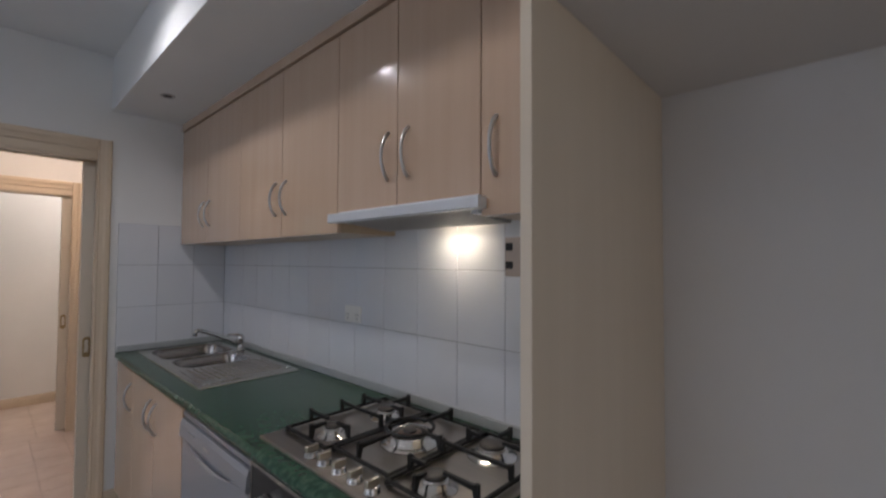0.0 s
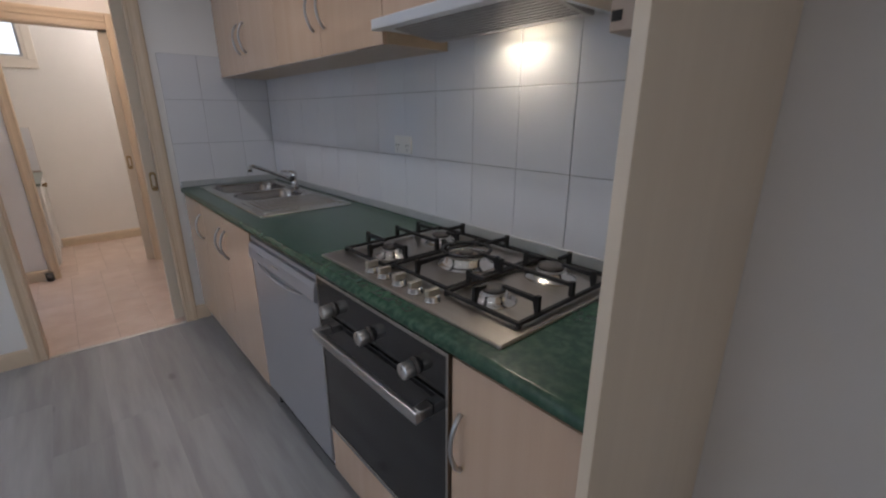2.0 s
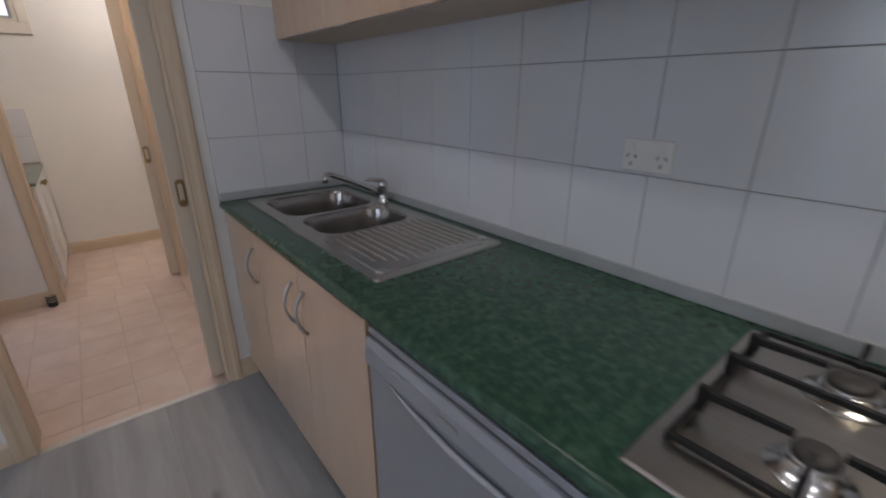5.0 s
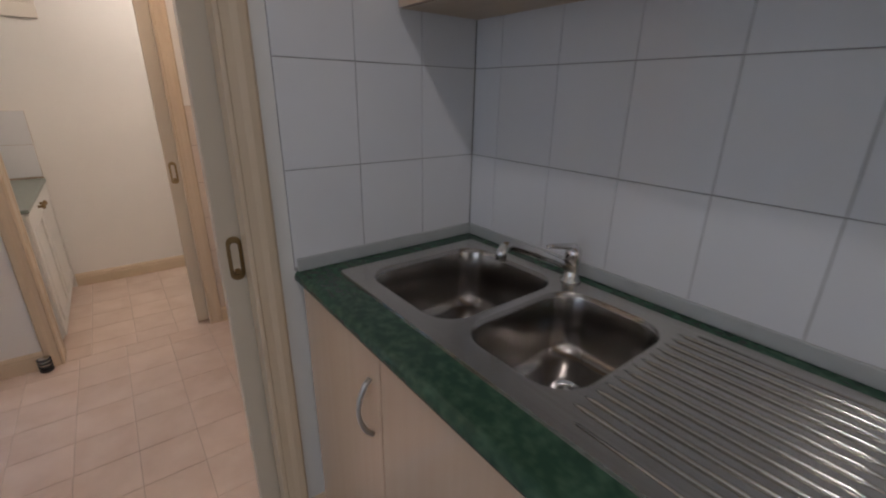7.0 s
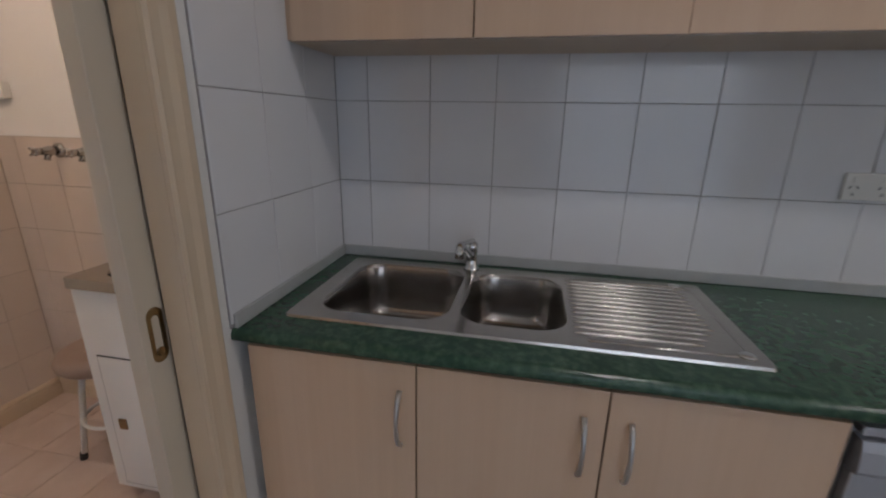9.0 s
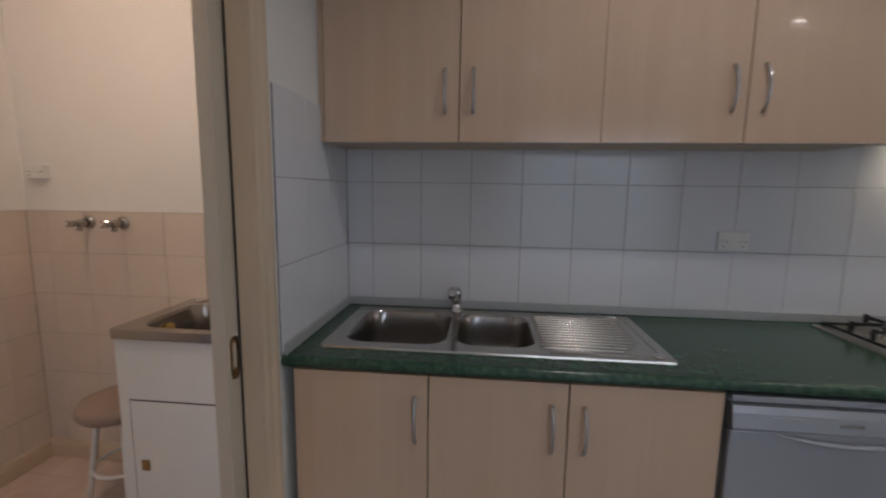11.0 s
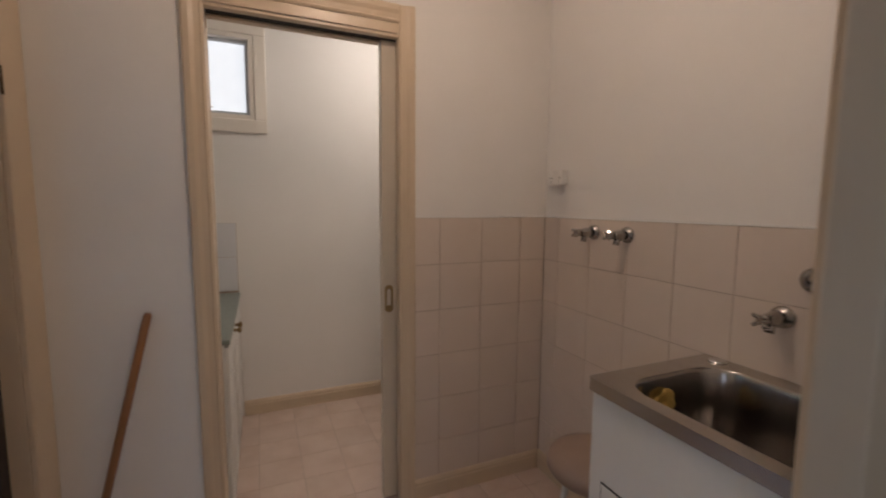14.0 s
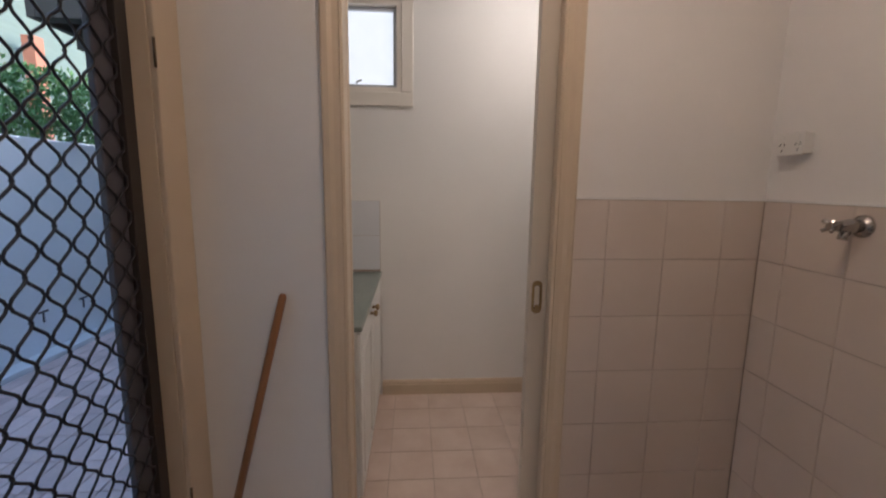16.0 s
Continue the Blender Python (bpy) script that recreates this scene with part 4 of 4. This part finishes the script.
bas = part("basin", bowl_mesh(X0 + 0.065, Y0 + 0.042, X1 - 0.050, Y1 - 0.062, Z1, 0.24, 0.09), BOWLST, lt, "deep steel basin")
part("waste", lathe(bmesh.new(), (-0.46, -0.16, Z1 - 0.2425), [(0.03, 0), (0.03, 0.003), (0.02, 0.004)]), CHROME, bas)
part("overflow_plate", lathe(bmesh.new(), (X0 + 0.060, Y1 - 0.034, Z1 + 0.0003), [(0.024, 0), (0.023, 0.004), (0.016, 0.006), (0.010, 0.004)]), CHROME, lt, "round suds bypass cap")
# black sheet a little larger than the door draws its shadow line
part("door_gap_shade", box(X0 + 0.051, Y0 + 0.0100, 0.096, X1 - 0.046, Y0 + 0.0118, 0.609), RUBBER, lt, "dark backing sheet that stands for the shaded gap round the tub door")
tdoor = part("door", box(X0 + 0.055, Y0 + 0.0075, 0.10, X1 - 0.05, Y0 + 0.0098, 0.605, bev=0.0008), TUBW, lt)
part("latch", box(X0 + 0.085, Y0 + 0.002, 0.335, X0 + 0.115, Y0 + 0.0073, 0.375, bev=0.0015), BRASS, tdoor, "small beige turn latch")
part("plinth", box(X0 + 0.03, Y0 + 0.05, FL, X1 - 0.03, Y1 - 0.02, 0.0745), TUBW, lt)
cl = bmesh.new()
bmesh.ops.create_icosphere(cl, subdivisions=3, radius=0.05)
for v in cl.verts:
    v.co = Vector((v.co.x * 1.2, v.co.y * 0.9, v.co.z * 0.5)) * (1 + 0.4 * noise.noise(v.co * 30))
for v in cl.verts:
    v.co = Vector((v.co.z * 0.5, v.co.x * 0.62, v.co.y * 0.72))
bmesh.ops.translate(cl, vec=(X0 + 0.083, -0.195, Z1 - 0.072), verts=cl.verts)
solid("cloth", cl, SPONGE, "crumpled yellow cloth stuck to the wall of the steel laundry basin", "cloth")


def wall_tap(x, z, label):
    t = thing("washing_machine_tap", (x, TAPY - 0.008, z), label, "tap", "laundry wall taps")
    y = TAPY - 0.0085
    part("flange", lathe(bmesh.new(), (x, y, z), [(0.030, 0), (0.029, -0.006), (0.016, -0.012), (0.014, -0.014)], axis="y"), DARKCHROME, t)
    part("body", tube(bmesh.new(), [(x, y - 0.008, z), (x, y - 0.040, z), (x, y - 0.062, z), (x, y - 0.080, z)], [0.017, 0.019, 0.015, 0.012], 14), DARKCHROME, t)
    part("outlet", tube(bmesh.new(), [(x, y - 0.046, z - 0.008), (x, y - 0.052, z - 0.026), (x, y - 0.054, z - 0.036)], [0.012, 0.0115, 0.0125], 12), DARKCHROME, t)
    hd = bmesh.new()
    for q in range(4):
        a = radians(45 + 90 * q)
        tube(hd, [(x, y - 0.090, z), (x + 0.011 * math.cos(a), y - 0.093, z + 0.011 * math.sin(a)), (x + 0.020 * math.cos(a), y - 0.102, z + 0.020 * math.sin(a))], [0.0065, 0.006, 0.0045], 8)
    tube(hd, [(x, y - 0.070, z), (x, y - 0.088, z), (x, y - 0.098, z)], [0.014, 0.0125, 0.009], 12)
    part("handle", hd, DARKCHROME, t, "chrome cross handle")


wall_tap(-1.243, 1.213, "chrome wall tap with cross handle above the laundry tub")
wall_tap(-1.074, 1.213, "chrome wall tap with cross handle above the laundry tub")

wall_tap(-0.555, 1.035, "chrome wall tap with cross handle over the laundry basin")
sp = thing("wall_spout", (-0.492, TAPY - 0.008, 1.14), "chrome swivel wall spout over the laundry basin", "tap")
part("flange", lathe(bmesh.new(), (-0.492, TAPY - 0.0085, 1.14), [(0.032, 0), (0.031, -0.008), (0.026, -0.016), (0.014, -0.022)], axis="y"), DARKCHROME, sp)
part("pipe", tube(bmesh.new(), [(-0.492, TAPY - 0.012, 1.14), (-0.489, TAPY - 0.032, 1.145), (-0.472, TAPY - 0.050, 1.158), (-0.432, TAPY - 0.075, 1.168), (-0.392, TAPY - 0.095, 1.160), (-0.382, TAPY - 0.10, 1.140)], [0.012, 0.012, 0.011, 0.010, 0.010, 0.012], 12), DARKCHROME, sp)

# ---- stool ----
st = thing("stool", (-0.925, -0.17, FL), "round stool with brown padded seat and white metal legs", "stool")
part("seat", lathe(bmesh.new(), (-0.925, -0.17, 0.445), [(0.10, 0), (0.150, 0.004), (0.160, 0.018), (0.160, 0.040), (0.150, 0.056), (0.12, 0.064), (0.03, 0.067)], 32), SEAT, st, "brown padded vinyl seat")
for q in range(4):
    a = radians(40 + 90 * q)
    leg = part("leg", tube(bmesh.new(), [(-0.925 + 0.085 * math.cos(a), -0.17 + 0.085 * math.sin(a), 0.445), (-0.925 + 0.145 * math.cos(a), -0.17 + 0.145 * math.sin(a), FL + 0.012)], 0.011, 10), TUBW, st, "white painted tubular leg")
    part("foot", tube(bmesh.new(), [(-0.925 + 0.145 * math.cos(a), -0.17 + 0.145 * math.sin(a), FL + 0.03), (-0.925 + 0.148 * math.cos(a), -0.17 + 0.148 * math.sin(a), FL)], 0.0135, 10), RUBBER, leg)
part("foot_ring", tube(bmesh.new(), [(-0.925 + 0.118 * math.cos(radians(10 * k)), -0.17 + 0.118 * math.sin(radians(10 * k)), 0.215) for k in range(37)], 0.007, 8, cap=False), TUBW, st)

# ---- broom handle and doorstop ----
bh = thing("broom", (-1.44, -1.72, FL), "varnished brown wooden broom handle leaning on the wall", "broom")
part("handle", tube(bmesh.new(), [(-1.448, -1.715, FL + 0.005), (-1.555, -1.510, 0.945), (-1.5565, -1.5075, 0.957)], [0.0125, 0.0125, 0.008], 12), WOODPOLE, bh)
ds = thing("doorstop", (-1.53, -1.375, FL), "black ribbed rubber doorstop on the floor beside the casing", "doorstop")
part("core", tube(bmesh.new(), [(-1.528, -1.372, FL), (-1.528, -1.372, FL + 0.075)], 0.021, 14), STEEL, ds, "grey metal core")
for k in range(4):
    part("rib", lathe(bmesh.new(), (-1.528, -1.372, FL + 0.006 + k * 0.019), [(0.021, 0), (0.028, 0.003), (0.028, 0.008), (0.021, 0.011)], 16), RUBBER, ds)

# ---- washroom vanity ----
vn = thing("vanity", (-2.3, -1.52, FL), "white vanity cabinet with a grey-green laminate top", "vanity")
part("body", box(WX + 0.002, -1.79, 0.10, -1.702, -1.302, 0.774), TUBW, vn)
part("top", box(WX + 0.002, -1.795, 0.775, -1.698, -1.280, 0.795, bev=0.005), GREYTOP, vn, "grey-green laminate top")
for a, b in ((-2.672, -2.112), (-2.108, -1.706)):
    d = part("door", box(a, -1.3012, 0.115, b, -1.286, 0.765, bev=0.003), TUBW, vn)
    fr_ = bmesh.new()
    tube(fr_, [(a + 0.06, -1.2858, 0.18), (b - 0.06, -1.2858, 0.18), (b - 0.06, -1.2858, 0.68), (a + 0.06, -1.2858, 0.68), (a + 0.06, -1.2858, 0.18)], 0.005, 6)
    part("moulding", fr_, TUBW, d)
    kx = b - 0.045 if a < -2.5 else a + 0.045
    part("knob", lathe(bmesh.new(), (kx, -1.286, 0.735), [(0.008, 0), (0.006, 0.014), (0.014, 0.019), (0.015, 0.026), (0.011, 0.031), (0.004, 0.033)], 16, axis="y"), BRASS, d, "small brass knob")
part("plinth", box(WX + 0.004, -1.79, FL, -1.705, -1.33, 0.0995), TUBW, vn)

# ---- back door: frame and security screen ----
bd = thing("door_3", (-1.0, EXTY, FL), "dark security screen door with black diamond grille, closed", "door", kind="structure")
for nm, a in (("jamb", (-1.455, -1.443)), ("jamb", (-0.562, -0.55))):
    part(nm, box(a[0], EXTY - 0.125, FL, a[1], EXTY, 2.12, bev=0.001), TRIM, bd)
part("head_jamb", box(-1.443, EXTY - 0.125, 2.108, -0.562, EXTY, 2.1195), TRIM, bd)
part("casing_leg", box(-1.573, EXTY, FL, -1.447, EXTY + 0.017, 2.16, bev=0.004), TRIM, bd)
part("casing_leg", box(-0.555, EXTY, FL, -0.485, EXTY + 0.017, 2.16, bev=0.004), TRIM, bd)
part("casing_head", box(-1.447, EXTY, 2.112, -0.555, EXTY + 0.0165, 2.16, bev=0.004), TRIM, bd)
for z in (0.30, 1.60):
    part("hinge", tube(bmesh.new(), [(-1.4455, EXTY + 0.015, z), (-1.4455, EXTY + 0.015, z + 0.075)], 0.0038, 8), BRASSDARK, bd, "worn dark hinge knuckle")
SYC = EXTY - 0.075
for a, mt in (((-1.4425, FL, -1.398, 2.108), EAVE), ((-0.607, FL, -0.5625, 2.108), EAVE)):
    part("screen_jamb", box(a[0], SYC - 0.02, a[1], a[2], SYC + 0.03, a[3], bev=0.002), mt, bd, "brown metal screen jamb")
sd = part("screen_frame", box(-1.3975, SYC - 0.004, FL + 0.01, -1.328, SYC + 0.014, 2.10, bev=0.004), SCREEN, bd, "dark metal stile")
part("screen_stile", box(-0.72, SYC - 0.016, FL + 0.01, -0.6075, SYC + 0.016, 2.10, bev=0.004), SCREEN, bd)
for z in (FL + 0.01, 1.02, 2.01):
    if z != 1.02:
        part("screen_rail", box(-1.318, SYC - 0.015, z, -0.72, SYC + 0.015, z + 0.09, bev=0.003), SCREEN, bd)
W_, H_ = 0.082, 0.092
gr = bmesh.new()
for i in range(-1, 10):
    for s in (0, 1):
        pts = []
        x = -1.380 + i * W_ + W_ / 2 * s
        for k in range(0, 190):
            zz = 0.06 + k * H_ / 8
            if zz > 2.08:
                break
            sw_ = math.cos(2 * math.pi * (k / 8))
            pts.append((x + (1 if s == 0 else -1) * W_ / 4 * sw_, SYC + 0.020 + (0.002 if s == 0 else -0.002), zz))
        pts = [p for p in pts if -1.396 < p[0] < -0.70]
        if len(pts) > 2:
            tube(gr, pts, 0.0036, 6)
part("diamond_grille", gr, MESH, bd, "black diamond pattern grille")
part("sill", box(-1.443, EXTY - 0.16, -0.02, -0.562, EXTY, FL - 0.001, bev=0.003), ALU, bd)
# ---- courtyard ----
solid("ground", box(-60, -60, -0.32, 60, -1.92, -0.135), GROUND, "bare soil ground of the courtyard", "ground", kind="structure")
fw = solid("fence_wall", box(-12, -4.26, -0.14, -0.13, -4.06, 1.62, bev=0.01), RENDERW, "white rendered courtyard fence wall", "fence wall", kind="structure")
solid("kerb", box(-12, -4.06, -0.14, -0.13, -3.92, -0.07, bev=0.006), RENDERW, "pale concrete kerb along the fence wall", "kerb", kind="structure")
for i in range(4):
    x = -2.9 - i * 0.42
    hk = bx(bx(bmesh.new(), x, -4.061, 0.16, x + 0.012, -4.052, 0.24), x - 0.04, -4.061, 0.2405, x + 0.05, -4.050, 0.255)
    solid("fence_hook", hk, SCREEN, "small dark hook fixed low on the fence wall", "hook", "fence hooks")
# added out of view: keeps bright sky out of the splashback reflections
wall("wall_boundary", [(-0.12, -6.72, -0.14, 9.0, -6.6, 3.0)], RENDERW, "unseen plain wall added outside the glazed door to block the low sky")
hd_ = bmesh.new()
rnd = random.Random(3)
for i in range(15000):
    x = rnd.uniform(-8.0, -0.8)
    y = rnd.uniform(-5.3, -4.32)
    z = 1.2 + 1.35 * rnd.random() ** 0.7 * (0.75 + 0.35 * noise.noise(Vector((x * 1.3, y, 0.4))))
    s = rnd.uniform(0.022, 0.052)
    m = Matrix.Translation((x, y, z)) @ Euler((rnd.uniform(0, 6.3), rnd.uniform(0, 6.3), rnd.uniform(0, 6.3))).to_matrix().to_4x4()
    v = [hd_.verts.new(m @ Vector(p)) for p in ((-s, 0, 0), (0, -s * 0.45, 0.01), (s, 0, 0), (0, s * 0.45, 0.01))]
    hd_.faces.new(v)
solid("hedge", hd_, LEAF, "dense green leafy hedge behind the fence wall", "hedge", kind="stuff")
nb = thing("neighbour_house", (-7, -9, -0.13), "pale neighbouring house with terracotta posts beyond the hedge", "house")
part("wall", box(-16, -9.6, -0.13, 3, -9.4, 5.6), NEIGH, nb)
part("roof", box(-16.3, -10.2, 5.6, 3.3, -9.0, 5.9, bev=0.05), EAVE, nb)
part("post", box(-6.3, -9.1, -0.13, -6.05, -8.85, 4.2, bev=0.01), POST, nb, "terracotta painted post")
part("post", box(-10.3, -9.1, -0.13, -10.05, -8.85, 4.2, bev=0.01), POST, nb, "terracotta painted post")
ev = thing("eave", (-2.6, -2.3, 2.2), "dark timber eave above the courtyard door", "eave", kind="structure")
part("soffit", box(-12, -2.22, 2.42, -0.13, -1.915, 2.50, bev=0.004), EAVE, ev)
part("gutter", box(-12, -2.32, 2.40, -0.13, -2.222, 2.52, bev=0.01), EAVE, ev)
cp = thing("carport_roof", (-3.6, -2.9, 2.2), "dark timber carport roof edge over the courtyard", "carport", kind="structure")
part("fascia", box(-3.56, -3.62, 2.37, -3.45, -2.31, 2.72, bev=0.006), EAVE, cp)
part("fascia", box(-9.0, -3.68, 2.37, -3.45, -3.621, 2.72, bev=0.006), EAVE, cp)
part("roof", box(-9.0, -3.62, 2.66, -3.561, -2.31, 2.71), EAVE, cp)
part("beam", box(-9.0, -3.50, 2.22, -3.62, -3.40, 2.30, bev=0.006), EAVE, cp)
part("post", box(-8.9, -3.49, -0.12, -8.8, -3.41, 2.6599, bev=0.005), EAVE, cp)
for x in (-3.9, -5.6, -7.3):
    part("rafter", box(x, -3.62, 2.3005, x + 0.06, -2.31, 2.6595, bev=0.004), EAVE, cp)
wall("wall_outside", [(-12, -2.04, -0.14, WX - 0.121, -1.92, 2.42)], RENDERW, "pale outer wall of the house")

# ---- tiles and planks ----
def piece_mesh(name, w, h, d, mat, bev):
    """A flat tile w x h lying in x and z, standing d proud towards -y, with chamfered edges."""
    bm = bmesh.new()
    a = [bm.verts.new((x, 0, z)) for x, z in ((0, 0), (w, 0), (w, h), (0, h))]
    b = [bm.verts.new((x, -d + bev * 0.6, z)) for x, z in ((0, 0), (w, 0), (w, h), (0, h))]
    c = [bm.verts.new((x, -d, z)) for x, z in ((bev, bev), (w - bev, bev), (w - bev, h - bev), (bev, h - bev))]
    for p, q in ((a, b), (b, c)):
        for k in range(4):
            bm.faces.new((p[k], p[(k + 1) % 4], q[(k + 1) % 4], q[k]))
    bm.faces.new(c)
    bmesh.ops.recalc_face_normals(bm, faces=bm.faces)
    return mesh_of(bm, name, mat)


CACHE = {}


def lay(parent, name, key, w, h, d, mat, m, bev=0.0012):
    k = (name, key, round(w, 4), round(h, 4))
    if k not in CACHE:
        CACHE[k] = piece_mesh(name, w, h, d, mat, bev)
    ob = new(name, CACHE[k])
    ob.parent = parent
    ob.matrix_basis = m
    return ob


def spans(lo, hi, start, pitch):
    cuts = [lo]
    k = math.ceil((lo - start) / pitch - 1e-6)
    while start + k * pitch < hi - 1e-6:
        if start + k * pitch > lo + 1e-6:
            cuts.append(start + k * pitch)
        k += 1
    cuts.append(hi)
    return [(a, b) for a, b in zip(cuts, cuts[1:]) if b - a > 0.012]


J = 0.0022


def tile_wall(name, label, back, mat, grout, cols, rows, d, place, key):
    """back: the bed box; place(u, v) gives the pose of a tile whose lower left corner is u, v."""
    base = solid(name, box(*back), grout, label, "tiled wall", kind="structure")
    for a, b in cols:
        for c, e in rows:
            lay(base, "tile", key, b - a - J, e - c - J, d, mat, place(a + J / 2, c + J / 2) @ pose(0, 0, 0, random.uniform(-0.12, 0.12), 0, random.uniform(-0.12, 0.12)))
    return base


tile_wall("splashback", "pale glazed tiles with grey grout behind the worktop", (0.0045, -0.0045, 0.90, 2.757, 0.0, 1.64), SPLASH, GROUT,
          spans(0.008, 2.757, 0.115, 0.2), [(0.91, 1.16), (1.16, 1.41), (1.41, 1.64)], 0.0035, lambda u, v: pose(u, -0.0045, v), "s")
tile_wall("splashback_side", "pale glazed tiles with grey grout beside the sink", (0.0, -0.600, 0.90, 0.0045, 0.0, 1.656), SPLASH, GROUT,
          [(-0.2, -0.0085), (-0.4, -0.2), (-0.6, -0.4)], [(0.91, 1.16), (1.16, 1.41), (1.41, 1.656)], 0.0035, lambda u, v: pose(0.0045, u, v, 0, 0, 90), "s2")
ROWS_L = [(1.264 - 0.1965 * (k + 1), 1.264 - 0.1965 * k) for k in range(6)]
tile_wall("tiling_laundry_tap", "blush square tiles on the laundry wall", (LX + 0.004, TAPY - 0.004, 0.05, -0.12, TAPY, 1.264), PINK, GROUT_WARM,
          spans(LX + 0.008, -0.12, -1.27, 0.1955), ROWS_L, 0.0035, lambda u, v: pose(u, TAPY - 0.004, v), "l")
tile_wall("tiling_laundry_end", "blush square tiles beside the washroom doorway", (LX, D2[1] + 0.068, 0.05, LX + 0.004, TAPY - 0.004, 1.264), PINK, GROUT_WARM,
          spans(D2[1] + 0.068, TAPY - 0.008, -0.063, 0.2), ROWS_L, 0.0035, lambda u, v: pose(LX + 0.004, u, v, 0, 0, 90), "l2")
solid("trim_tile_cap", box(LX + 0.009, TAPY - 0.0085, 1.2645, -0.12, TAPY - 0.0003, 1.2705, bev=0.001), WALL, "white sealant line above the laundry tiles", "trim", kind="structure")
solid("trim_tile_cap_end", box(LX + 0.0003, D2[1] + 0.068, 1.2645, LX + 0.0085, TAPY - 0.009, 1.2705, bev=0.001), WALL, "white sealant line above the laundry tiles", "trim", kind="structure")
tile_wall("tiling_vanity", "pale tiles above the vanity", (WX, -1.80, 0.796, WX + 0.004, -1.287, 1.207), SPLASH, GROUT_WARM,
          spans(-1.80, -1.288, -1.288, 0.2), [(0.807, 1.007), (1.007, 1.207)], 0.0035, lambda u, v: pose(WX + 0.004, u, v, 0, 0, 90), "v")


def tile_floor(name, label, area, xs, ys, mat, grout, cell, key, thick=0.004):
    base = solid(name, box(area[0], area[1], FL - 0.012, area[2], area[3], FL - thick), grout, label, "floor", kind="structure")
    for a, b in xs:
        for c, e in ys:
            lay(base, cell, key, b - a - J, e - c - J, thick, mat, pose(a + J / 2, c + J / 2, FL - thick, -90, 0, 0) @ pose(0, 0, 0, 0, 0, 0))
    return base


tile_floor("floor_laundry", "blush square floor tiles in the laundry", (LX, EXTY, -0.013, TAPY), spans(LX, -0.014, -0.67, 0.197), spans(EXTY, TAPY, -1.055, 0.197), FTILE, GROUT_WARM, "tile", "f")
tile_floor("floor_washroom", "blush square floor tiles in the washroom", (WX, -1.80, LX, 0.4), spans(WX, LX, -2.30, 0.197), spans(-1.80, 0.4, -1.005, 0.197), FTILE, GROUT_WARM, "tile", "f")
base = solid("floor", box(-0.013, -4.6, FL - 0.012, 5.2, 0.0, FL - 0.004), DARK, "grey wood-look vinyl plank kitchen floor", "floor", kind="structure")
J = 0.0002
row = 0
y = -0.770 + 0.2 * 4
rnd = random.Random(11)
while y > -4.6:
    y0, y1 = max(y - 0.2, -4.6), min(y, 0.0)
    x = -1.2 + rnd.uniform(0, 1.1) if row != 4 else 1.08 - 1.52
    while x < 5.2:
        a, b = max(x, 0.014), min(x + 1.52, 5.2)
        if b - a > 0.03 and y1 - y0 > 0.03:
            lay(base, "plank", "p", b - a - J, y1 - y0 - J, 0.004, PLANK, pose(a, y0, FL - 0.004, -90, 0, 0), bev=0.0003)
        x += 1.52
    y -= 0.2
    row += 1
pv = solid("paving", box(-9, -3.92, -0.20, -0.13, -1.93, -0.112), GROUT_WARM, "red brick paving of the courtyard", "paving", kind="structure")
J = 0.006
for a, b in spans(-4.6, -1.0, -4.6, 0.23):
    for c, e in spans(-3.9, -2.1, -3.9, 0.115):
        lay(pv, "brick", "b", b - a - J, e - c - J, 0.012, PAVER, pose(a, c, -0.112, -90, 0, 0), bev=0.004)
